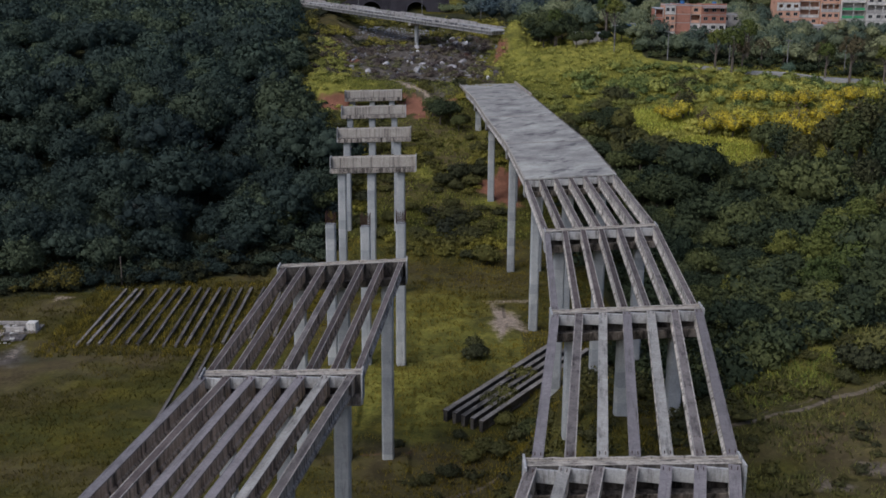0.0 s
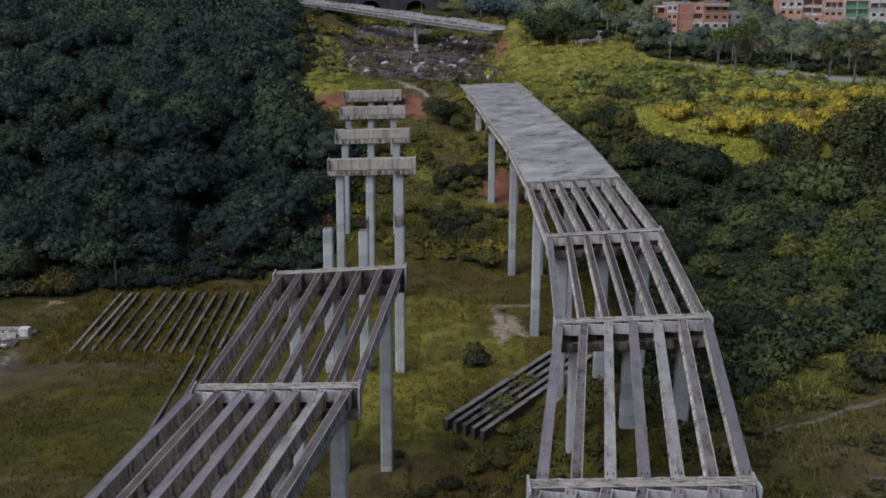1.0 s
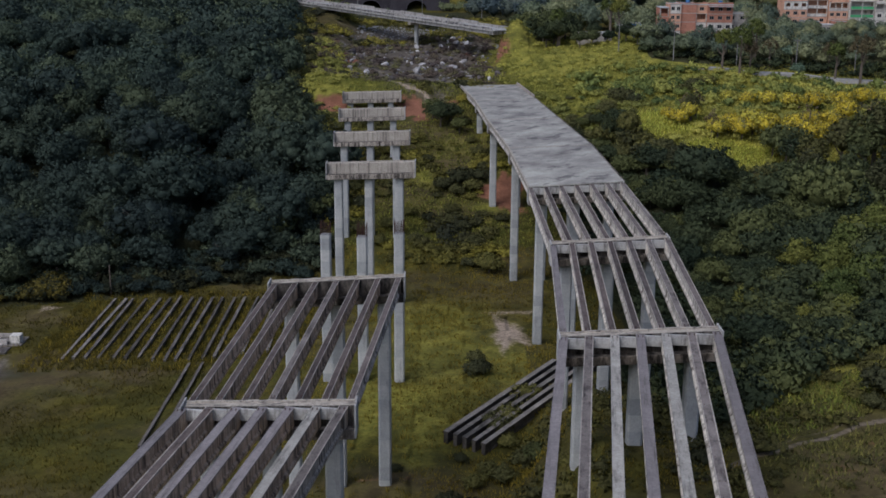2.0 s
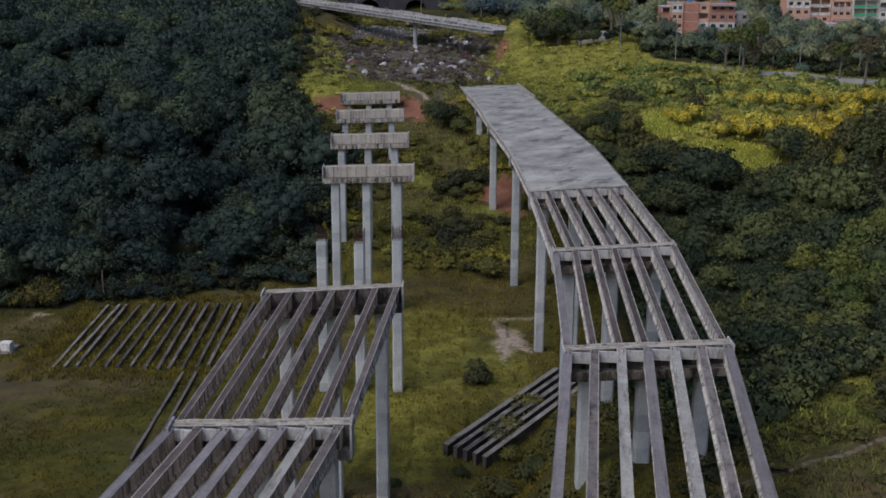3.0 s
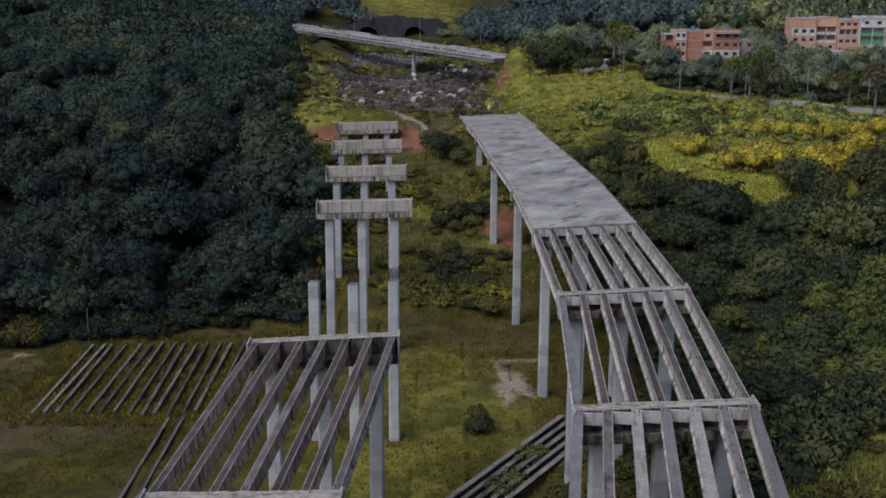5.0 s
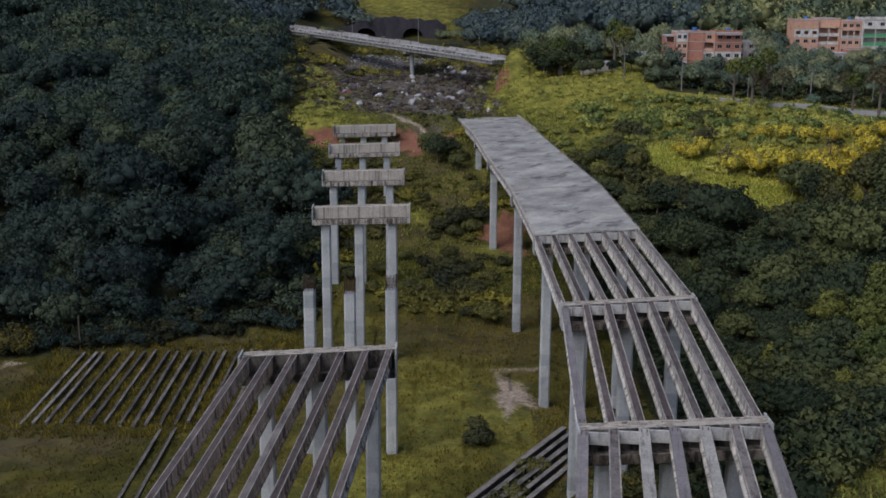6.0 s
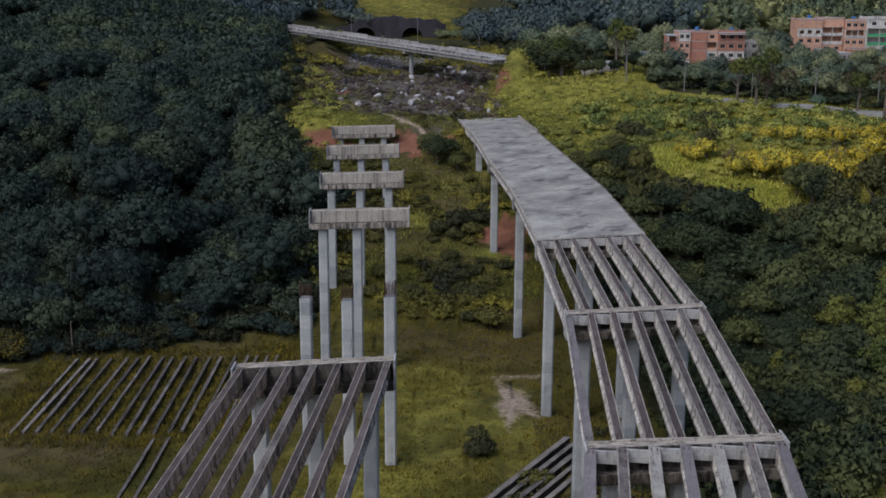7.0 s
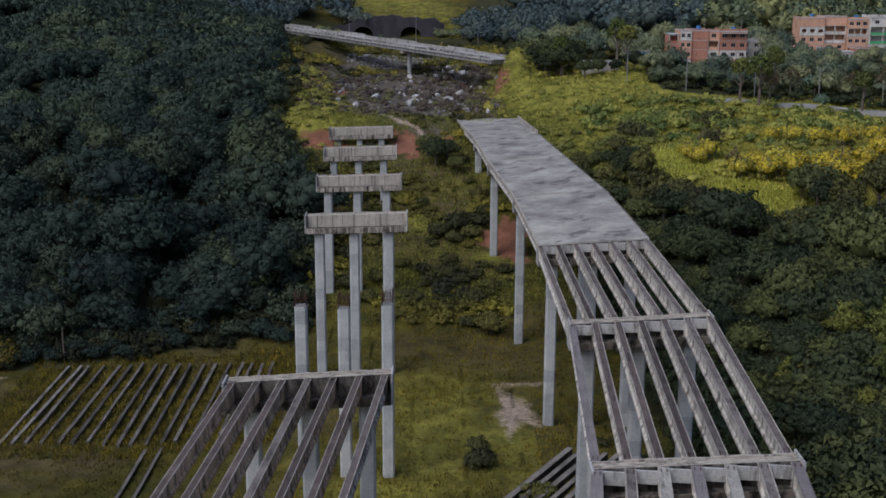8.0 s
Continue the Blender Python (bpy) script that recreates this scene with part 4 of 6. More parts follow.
MID = [tree_proto("broadleaf_tree", 140 + k, 4.6 + 0.7 * (k % 3), 6.0 + (k % 4) * 1.1, 1.1, LEAF_MID, "leafy green broadleaf tree beside the viaduct", 74, 22, 0.32, "tree", "trees beside the viaduct", 0.18) for k in range(6)]


def far_enough(xs, ys, n, line):
    d = line(xs, ys)
    return np.argsort(d)[:n]


# western wood: the front rows singly, the rest as one mass
xs, ys = scatter(rng, -215, -20, 205, 560, 6.3, lambda x, y: (wood_left(x, y) > 0) & (x > -0.41 * y - 14))
front = set(far_enough(xs, ys, 150, lambda x, y: y - 0.42 * x).tolist())
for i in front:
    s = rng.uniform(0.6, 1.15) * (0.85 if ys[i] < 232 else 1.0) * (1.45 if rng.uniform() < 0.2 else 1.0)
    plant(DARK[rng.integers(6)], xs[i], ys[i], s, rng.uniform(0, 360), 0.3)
rest = np.array([i for i in range(len(xs)) if i not in front])
protos = [crown_arrays(np.random.default_rng(200 + k), 5.4 - 0.35 * (k % 3), 6.2 + 0.7 * (k % 4), 46, 30, 0.42, 0.8, (0.25, 0.22, 0.28)[k % 3]) for k in range(7)]
near = rest[ys[rest] < 400]
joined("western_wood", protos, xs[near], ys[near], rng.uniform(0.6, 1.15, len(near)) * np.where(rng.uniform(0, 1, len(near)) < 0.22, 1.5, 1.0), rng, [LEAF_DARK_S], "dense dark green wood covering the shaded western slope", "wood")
protos_far = [crown_arrays(np.random.default_rng(230 + k), 5.8, 7.4, 26, 15, 0.66, 0.6, 0.27, -0.1, OCTA) for k in range(6)]
back = rest[ys[rest] >= 400]
joined("upper_wood", protos_far, xs[back], ys[back], rng.uniform(0.9, 1.4, len(back)), rng, [LEAF_DARK_S], "dark wood high on the western hill", "wood")

# lighter mixed trees along the eastern edge of that wood
for k in range(36):
    y = 246 + 5.0 * k + rng.uniform(-2, 2)
    x = float(np.interp(y, (240, 262, 285, 300, 340, 400, 470), (-33, -26, -33, -38, -45, -53, -66))) - rng.uniform(-1, 9)
    plant(MID[rng.integers(6)], x, y, rng.uniform(0.6, 1.05), rng.uniform(0, 360), 0.3)

# eastern wood beside the viaduct
xs, ys = scatter(rng, 24, 165, 140, 305, 5.3, lambda x, y: (wood_right(x, y) > 0) & (x < 0.41 * y + 12))
front = set(far_enough(xs, ys, 130, lambda x, y: x + 0.2 * y).tolist())
for i in front:
    plant(MID[rng.integers(6)], xs[i], ys[i], rng.uniform(0.5, 0.9) * (1.45 if rng.uniform() < 0.25 else 1.0), rng.uniform(0, 360), 0.3)
rest = np.array([i for i in range(len(xs)) if i not in front])
protos_e = [crown_arrays(np.random.default_rng(260 + k), 5.2 + 0.4 * (k % 3), 5.2 + 0.8 * (k % 3), 74, 20, 0.34, 1.4, 0.175, -0.1) for k in range(6)]
joined("eastern_wood", protos_e, xs[rest], ys[rest], rng.uniform(0.55, 1.0, len(rest)) * np.where(rng.uniform(0, 1, len(rest)) < 0.3, 1.6, 1.0), rng, [LEAF_MID_S], "mixed green wood on the eastern slope", "wood")

# trees behind the road and round the houses, and the distant hills


def hamlet(x, y):
    return ((x > 66) & (x < 100) & (y > 388) & (y < 425)) | ((x > 118) & (y > 405) & (y < 450))


xs, ys = scatter(rng, 22, 230, 352, 455, 6.2, lambda x, y: (y > 357.5 - 0.25 * (x - 62)) & ((x > 62) | (y > 385)) & ~hamlet(x, y) & ~((x > 40) & (x < 58) & (y < 402)) & (x > 30 + 0.0 * y) & (x < 0.41 * y + 10))
protos_r = [crown_arrays(np.random.default_rng(280 + k), 4.6, 8.6, 42, 20, 0.4, 0.8, 0.21, -0.25, OCTA) for k in range(6)]
low = ((xs > 68) & (xs < 98) & (ys > 372)) | ((xs > 116) & (xs < 172) & (ys > 380))
joined("roadside_trees", protos_r, xs, ys, rng.uniform(0.5, 1.15, len(xs)) * np.where(low & (ys < 420), 0.55, np.where((xs > 66) & (xs < 172), 0.78, 1.0)), rng, [LEAF_ROADSIDE_LIT], "trees behind the road and between the houses", "wood")
xs, ys = scatter(rng, -330, 420, 455, 760, 13.0, lambda x, y: ((wood_left(x, y) < 0.5) | (y > 556)) & (np.abs(x) < 0.40 * y + 14) & ~((x > -85) & (x < 14) & (y < 790)) & ~((x > -85) & (x < 38) & (y < 600)))
protos_h = [crown_arrays(np.random.default_rng(300 + k), 6.4, 11.0 + 1.5 * (k % 3), 26, 9, 0.8, 0.6, 0.23, -0.1, OCTA, 0.7) for k in range(6)]
behind = (xs > 95) & (ys < 620)
joined("valley_trees", protos_h, xs[~behind], ys[~behind], rng.uniform(0.9, 1.4, (~behind).sum()), rng, [LEAF_HILL_HAZED], "dark trees in the valley behind the far bridge", "wood")
# Brighter leaves than in the valley: sunlight on this hill put into the colour.
joined("hillside_trees", protos_h, xs[behind], ys[behind], rng.uniform(0.8, 1.3, behind.sum()), rng, [foliage("leaves_hillside_sunlit", (0.10, 0.132, 0.092), (0.19, 0.22, 0.115), (0.36, 0.355, 0.14), False)], "olive-green trees on the hill behind the houses, sunlight put into their colour", "wood")
xs, ys = scatter(rng, -560, 640, 760, 930, 16, lambda x, y: (np.abs(x) < 0.40 * y + 14) & (np.hypot((x + 14) / 60, (y - 808) / 58) > 1))
protos_hh = [crown_arrays(np.random.default_rng(330 + k), 11, 13, 26, 8, 1.3, 0.3, 0.22, 0.0, OCTA, 0.8) for k in range(5)]
joined("hill_wood", protos_hh, xs, ys, rng.uniform(0.8, 1.3, len(xs)), rng, [LEAF_HILL_HAZED], "wooded hills in the distance", "wood")

# the two patterns' own originals are not part of the place
for q in DARK + MID:
    remove(q)

# ---- scrub and grass ----
shrub = [crown_arrays(np.random.default_rng(400 + k), 1.6, 1.9, 8, 22, 0.30, 0.0, 0.40, -0.1, OCTA, 0.6) for k in range(6)]
low_shrub = [crown_arrays(np.random.default_rng(420 + k), 1.9, 1.6, 7, 20, 0.32, -0.1, 0.40, 0.0, OCTA, 0.9) for k in range(6)]

fine_shrub = [crown_arrays(np.random.default_rng(440 + k), 1.8, 1.5, 8, 22, 0.24, -0.1, 0.36, 0.0, OCTA, 0.9) for k in range(5)]


def patches(x, y, s=1.0):
    """Soft patches from 0 to 1, some metres across."""
    v = np.sin(x * 0.21 * s + 2.1 * np.sin(y * 0.083 * s)) + np.sin(y * 0.17 * s + 1.7 * np.sin(x * 0.11 * s + 1)) + 0.7 * np.sin((x + y) * 0.37 * s) * np.sin((x - y) * 0.29 * s + 2)
    return np.clip(0.5 + 0.24 * v, 0, 1)


def mottled(x, y, s=1.0, keep=0.35):
    return np.clip((1 - keep) * patches(x, y, s) + keep * rng.uniform(0, 1, len(x)), 0, 1)


def clear_of_piers(x, y):
    ok = np.ones(len(x), bool)
    for b in BENTS_EAST + BENTS_WEST:
        cx = (b[1] + b[2]) / 2
        for u in (-5.6, 0, 5.6):
            ok &= np.hypot(x - cx - u, y - b[0]) > 1.5
    return ok


def bare(x, y):
    """Where the red earth lies open."""
    return (np.hypot((x + 30.5) / 9.5, (y - 325.5) / 6) < 1) | (np.hypot((x + 8) / 4.8, (y - 321) / 11) < 1) | (np.hypot((x - 14.5) / 6, (y - 273) / 11) < 1) | (np.abs(y - (345.3 - 1.765 * (x + 13.8))) < 2.5) & (np.abs(x + 13) < 9)


def slope_scrub(x, y):
    return clear_of_piers(x, y) & (wood_left(x, y) < 0.5) & (wood_right(x, y) < 0.5) & (patches(x + 40, y, 0.7) + rng.uniform(-0.25, 0.25, len(x)) > 0.56)


xs, ys = scatter(rng, -48, 60, 238, 345, 2.15, lambda x, y: slope_scrub(x, y) & (x < 16 + 0.08 * (y - 250)) & ((y < 327) | (x > -17)) & ((y < 316) | (x > 6) | (rng.uniform(0, 1, len(x)) < 0.3)) & ~bare(x, y))
joined("slope_scrub", low_shrub, xs, ys, rng.uniform(0.4, 1.15, len(xs)), rng, [SCRUB], "yellow-green and dark scrub on the slope", "scrub", 0.2, None, np.clip(1.3 * mottled(xs, ys, 0.8, 0.12) - 0.08, 0, 1))
xs, ys = scatter(rng, 20, 150, 270, 345, 2.1, lambda x, y: (wood_right(x, y) < 0.5) & (x < 0.41 * y + 8) & (y < 345 - 0.25 * (x - 62)) & (rng.uniform(0, 1, len(x)) < 0.04 + 0.66 * patches(x, y + 30, 0.8)) & (np.hypot((x - 68) / 10, (y - 277) / 6) > 1) & (np.hypot((x - 56) / 8, (y - 294) / 9) > 1) & (np.hypot((x - 59) / 7, (y - 304) / 3.4) > 1))
# Raised tones and the eastward tint put the slope's sunlight into the scrub.
joined("sunny_scrub", fine_shrub, xs, ys, rng.uniform(0.35, 1.25, len(xs)), rng, [foliage("scrub_yellow", (0.14, 0.155, 0.05), (0.30, 0.30, 0.075), (0.58, 0.53, 0.11), False)], "bright yellow-green scrub on the eastern slope below the road", "scrub", 0.25, None, np.clip(0.3 * S(44, 70, xs) + 0.75 * mottled(xs, ys, 0.7, 0.2), 0, 1))
xs, ys = scatter(rng, 24, 110, 95, 190, 2.3, lambda x, y: clear_of_piers(x, y) & (wood_right(x, y) < 0.5) & (rng.uniform(0, 1, len(x)) < 0.55 + 0.15 * ((y > 119) & (x > 30))) & (np.abs(y - bank_track(x)) > 1.2))
joined("bank_scrub", fine_shrub, xs, ys, rng.uniform(0.18, 0.9, len(xs)) * np.where((xs > 32) & (ys < 116), 0.7, 1.0), rng, [SCRUB], "low green scrub on the near eastern bank", "scrub", 0.15, None, 0.06 + 0.6 * mottled(xs, ys))
xs, ys = scatter(rng, -8, 32, 105, 185, 2.6, lambda x, y: clear_of_piers(x, y) & ~((np.abs((x - 0.6) * 29 - (y - 150) * 17.6) / 34 < 9) & (x > -1) & (y > 144)) & (rng.uniform(0, 1, len(x)) < np.where((x > 8) & (y < 172), 0.5, 0.035)))
joined("pier_scrub", fine_shrub, xs, ys, rng.uniform(0.5, 1.3, len(xs)), rng, [SCRUB], "dull green scrub under and beside the viaduct", "scrub", 0.2, None, 0.05 + 0.55 * mottled(xs, ys))


def tuft_arrays(rng, n=14, h=0.45, spread_=1.0, w=0.09, bend=0.8):
    """A tuft of blades that arch outwards, lit as the sward that they make."""
    p = rng.normal(0, spread_ * 0.5, (n, 2))
    a = rng.uniform(0, 6.28, n)
    d = np.stack([np.cos(a), np.sin(a)], -1)
    hh = h * rng.uniform(0.5, 1.2, n)
    run = (bend * rng.uniform(0.5, 1.4, n) * hh)[:, None] * d
    side = w * np.stack([-d[:, 1], d[:, 0]], -1)
    low, up = np.full((n, 1), -0.06), hh[:, None]
    tri = np.stack([np.concatenate([p + side, low], 1), np.concatenate([p - side, low], 1), np.concatenate([p + run, up], 1)], 1)
    turn = np.cross(tri[:, 1] - tri[:, 0], tri[:, 2] - tri[:, 0])[:, 2] < 0
    tri[turn] = tri[turn][:, ::-1]
    soft = np.repeat(np.concatenate([-0.35 * d, np.ones((n, 1))], 1), 3, axis=0)
    return tri.reshape(-1, 3), np.arange(3 * n).reshape(-1, 3), soft / np.linalg.norm(soft, axis=1)[:, None]


tall_tufts = [tuft_arrays(np.random.default_rng(520 + k), 10, 0.42, 1.2, 0.10) for k in range(6)]
tufts = [tuft_arrays(np.random.default_rng(500 + k)) for k in range(8)]
xs, ys = scatter(rng, -100, 30, 105, 246, 0.95, lambda x, y: clear_of_piers(x, y) & (wood_left(x, y + 4) < 0.5) & (x > -0.47 * y - 6) & (rng.uniform(0, 1, len(x)) < 0.2 + 0.75 * patches(x + 9, y, 0.9)) & (np.hypot((x - 11.5) / 4, (y - 196) / 10) > 1) & (np.hypot((x + 75) / 12, (y - 182) / 14) > 1))
joined("field_grass", tufts, xs, ys, rng.uniform(0.5, 1.25, len(xs)), rng, [foliage("field_blades", (0.062, 0.058, 0.015), (0.140, 0.113, 0.021), (0.31, 0.238, 0.033), False, None, 0.5)], "rough olive and yellow grass of the valley floor", "grass", 0.05, None, np.clip(0.4 * S(-45, -12, xs) + 0.6 * mottled(xs, ys, 0.8), 0, 1))
xs, ys = scatter(rng, -45, 140, 246, 352, 0.95, lambda x, y: clear_of_piers(x, y) & (wood_left(x, y) < 0.5) & (wood_right(x, y) < 0.5) & (x < 0.41 * y + 8) & ~bare(x, y) & (rng.uniform(0, 1, len(x)) < 0.85))
# Tint rises eastwards: the sunlit part of the slope painted into the grass.
joined("slope_grass", tall_tufts, xs, ys, rng.uniform(0.7, 1.7, len(xs)), rng, [GRASSY], "tall yellow-green grass on the slopes", "grass", 0.05, None, np.clip(0.45 * S(44, 68, xs) + rng.uniform(0, 0.7, len(xs)), 0, 1))

# tall growth on the open eastern slope: flowering, dry and pale trees among the scrub
YEL = [tree_proto("flowering_tree", 700 + k, 3.4, 5.4 + k, 0.8, LEAF_YELLOW, "yellow-blossoming tree on the sunny slope", 36, 30, 0.30, "tree", "flowering trees on the slope") for k in range(3)]
DRY = [tree_proto("thin_tree", 720 + k, 2.6, 9.0 + 1.5 * k, 3.5, LEAF_DRY, "thin half-bare tree with dry brownish leaves", 20, 24, 0.3, "tree", "thin trees by the road", 0.2, 0.0) for k in range(2)]
GRN = [tree_proto("broadleaf_tree", 740 + k, 3.2 + 0.5 * k, 5.5 + 1.2 * k, 1.4, LEAF_MID, "dark leafy tree standing alone on the slope", 56, 22, 0.32, "tree", "single trees on the slopes", 0.19) for k in range(3)]
BARE = tree_proto("bare_tree", 730, 2.9, 9.5, 4.2, LEAF_DRY, "nearly leafless tree with bare brown limbs", 9, 12, 0.25, "tree", "", 0.10, 0.0)
TALL = [tree_proto("tall_tree", 735 + k, 3.3, 15.0, 5.5, LEAF_BRIGHT if k < 2 else LEAF_DRY, "tall thin-crowned tree with a bare trunk by the road" if k < 2 else "tall dry pinkish-brown tree by the road", 50, 24, 0.36, "tree", "tall trees by the road", 0.22, 0.0) for k in range(3)]
r5 = random.Random(5)
plant(BARE, 88.6, 284.0, 1.1, 30)
DKT = [tree_proto("dark_tree", 745 + k, 3.3 + 0.4 * k, 11.0 + 2 * k, 1.5, LEAF_OLIVE if k else LEAF_MID, "tall dull-green tree rising over the wood", 70, 22, 0.32, "tree", "tall trees over the wood", 0.19, 0.45) for k in range(2)]
for x, y, s, k in ((62.0, 293, 0.6, 1), (80, 267, 0.9, 0), (83, 261, 1.0, 1), (95, 262, 1.45, 0), (99, 267, 1.5, 1), (104, 261, 1.5, 0), (92, 268, 1.2, 1), (45, 283, 0.9, 1), (41, 287, 0.8, 0), (112, 279, 1.4, 1), (108, 270, 1.45, 0), (104, 277, 1.2, 0), (53, 262, 0.8, 1), (47, 268, 0.8, 0), (88, 250, 1.2, 0), (92, 243, 1.1, 1), (99, 252, 1.3, 0), (76, 240, 1.0, 0), (68, 246, 0.9, 1), (84, 232, 1.1, 0), (104, 249, 1.2, 1), (60, 239, 0.85, 0), (66, 226, 0.9, 0), (91, 224, 1.1, 1), (80, 252, 1.0, 1), (57, 252, 0.8, 0)):
    plant(DKT[k], x, y, s, r5.uniform(0, 360), 0.3)
for x, y, s, k in ((84.3, 336, 1.0, 0), (80.2, 340, 0.9, 1), (88.5, 341, 0.75, 2), (111.9, 336.5, 0.85, 1), (118.5, 334.5, 1.0, 2), (94, 357, 0.9, 0), (128, 333, 0.9, 1), (36.5, 381, 0.85, 0), (55.5, 376, 0.95, 1), (53, 379, 1.05, 0)):
    plant(TALL[k], x, y, s, r5.uniform(0, 360), 0.3)
for x, y, s in ((58.5, 290, 0.75), (61.5, 292, 0.8), (56.5, 293, 0.6), (66.5, 283, 0.9), (69.5, 285, 1.0), (72.5, 283, 1.0), (75.5, 285, 1.1), (78.5, 284, 1.0), (70.5, 288, 0.8), (76.5, 289, 0.9), (81.5, 287, 0.8), (84.5, 281, 0.9), (87.5, 279, 1.1), (90.5, 281, 1.1), (93.5, 284, 1.0),
                (86.5, 286, 1.0), (91.5, 289, 1.0), (96.5, 289, 0.9), (100.5, 292, 1.0), (74.5, 309, 0.6), (79.5, 307, 0.7), (84.5, 305, 0.8), (89.5, 303, 0.8), (95.5, 301, 0.9), (102.5, 302, 0.9), (108.5, 304, 0.9), (115.5, 306, 0.9)):
    plant(YEL[r5.randrange(3)], x, y, s, r5.uniform(0, 360), 0.3)
for x, y, s in ((65, 283, 0.7), (97, 351, 1.0), (114, 349, 1.0), (61, 296, 0.6), (63.4, 294, 0.75), (87, 281, 0.7), (79, 286, 0.6), (98, 283, 0.65), (106, 288, 0.8)):
    plant(DRY[r5.randrange(2)], x, y, s, r5.uniform(0, 360), 0.3)
for x, y, s in ((45, 285, 1.0), (43, 290, 0.8), (44, 296, 0.7), (40, 300, 0.8), (36, 303, 0.5), (-1, 306, 1.1), (2, 309, 0.9), (-3, 312, 0.8), (4, 303, 0.7), (42.4, 369.7, 1.0), (46.5, 370.5, 0.7), (51.8, 371, 0.8), (57, 371, 1.0), (60, 368, 0.9), (33, 382, 1.3), (37, 379, 1.5), (80.3, 271.9, 1.3), (78, 275, 1.0), (84, 274, 0.8), (98, 276, 0.8), (112, 286, 1.3), (49, 388, 0.9), (43, 387, 0.7), (36, 388, 1.5), (40, 392, 1.5), (33, 396, 1.6), (30, 402, 1.4), (38, 400, 1.7), (44, 404, 1.3), (27, 408, 1.3)):
    plant(GRN[r5.randrange(3)], x, y, s, r5.uniform(0, 360), 0.3)
for x, y, s in ((26, 166, 0.6), (25, 158, 0.7), (12, 139, 0.5), (64, 151, 0.9), (70, 147, 0.8), (-33, 312, 0.5), (-42, 305, 0.7)):
    plant(GRN[r5.randrange(3)], x, y, s, r5.uniform(0, 360), 0.3)
BSH = [tree_proto("bush", 800 + k, 3.6, 3.3 + 0.4 * k, 0.0, LEAF_OLIVE, "wide olive-green bush spreading over the grass", 52, 20, 0.27, "bush", "bushes on the slope", 0.18) for k in range(4)]
for x, y, s in ((-0.4, 321, 0.68), (1.8, 319, 0.51), (8.8, 292, 0.68), (0, 276, 0.85), (4, 278, 1.1), (8.5, 279.5, 0.89), (3, 273.5, 0.68), (7, 275, 0.81), (10, 284, 0.68), (-4, 288, 0.51), (1.5, 256, 0.85), (4.5, 254, 0.72), (-8, 262, 0.59), (2, 263, 0.68), (-12, 254, 0.72), (-14, 247, 0.68), (-18, 251, 0.77), (7, 245, 0.77), (-6, 248, 0.59), (10, 252, 0.59), (0.8, 313, 0.59), (3.4, 316, 0.59), (5, 309, 0.68), (35.6, 330, 0.42)):
    plant(BSH[r5.randrange(4)], x, y, s, r5.uniform(0, 360), 0.35)
for x, y, s in ((48, 318, 1.2), (45, 314, 1.0), (51, 315, 0.9), (43, 309, 0.9), (38, 305, 0.8), (34, 309, 0.7), (66, 322, 0.8), (70, 328, 0.9), (74, 331, 0.8), (62, 326, 0.7), (49.4, 124, 1.0), (52.5, 126, 1.1), (55.5, 123.5, 0.9), (46.5, 121.5, 0.45), (58, 128, 1.0), (-28, 305, 0.7), (-31, 297, 0.9), (-28, 290, 0.8), (-22, 273, 0.9), (-19, 265, 0.8), (-20, 281, 0.7), (5.5, 181.5, 0.6)):
    plant(BSH[r5.randrange(4)], x, y, s, r5.uniform(0, 360), 0.35)
for x, y, s in ((7.0, 156.5, 0.55), (5.6, 176, 0.75), (4.8, 150.2, 0.4), (11.5, 141, 0.8), (8, 139, 0.6), (8.2, 154.5, 0.6), (9.6, 158, 0.7), (11.2, 162, 0.75), (12.6, 166, 0.7), (9.0, 150.5, 0.6), (2.6, 145.2, 0.35), (-5.8, 141.5, 0.3), (4.2, 137.5, 0.5), (1.0, 133.4, 0.5), (-1.8, 131.5, 0.4), (6.2, 141.2, 0.55), (9.5, 234, 1.05), (6, 237, 0.7), (-30, 352, 0.6), (-48, 246, 0.4)):
    plant(BSH[r5.randrange(4)], x, y, s, r5.uniform(0, 360), 0.35)
for k in range(34):
    x = r5.uniform(30, 66)
    y = float(np.interp(x, (28, 45, 60, 80), (298, 279, 266, 262))) + r5.uniform(-1, 10) * (1.0 if x < 48 else 0.45)
    plant(BSH[r5.randrange(4)], x, y, r5.uniform(0.7, 1.3), r5.uniform(0, 360), 0.35)
# Same shade-darkened leaf colour as the front rows of the wood.
EDG = tree_proto("bush", 830, 3.4, 3.6, 0.0, LEAF_SHADED, "dark green bush at the foot of the wood, its leaves darkened for shade", 48, 20, 0.28, "bush", "dark bushes at the foot of the wood", 0.18)
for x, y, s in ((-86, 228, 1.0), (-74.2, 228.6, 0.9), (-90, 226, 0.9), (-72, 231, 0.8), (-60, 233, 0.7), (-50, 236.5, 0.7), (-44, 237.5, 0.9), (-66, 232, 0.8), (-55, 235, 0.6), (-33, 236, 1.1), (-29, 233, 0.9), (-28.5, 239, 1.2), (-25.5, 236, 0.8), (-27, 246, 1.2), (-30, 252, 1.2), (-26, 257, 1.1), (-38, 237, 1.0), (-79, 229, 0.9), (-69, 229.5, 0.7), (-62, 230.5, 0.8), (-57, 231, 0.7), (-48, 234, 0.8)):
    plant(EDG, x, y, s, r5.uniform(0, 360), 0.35)
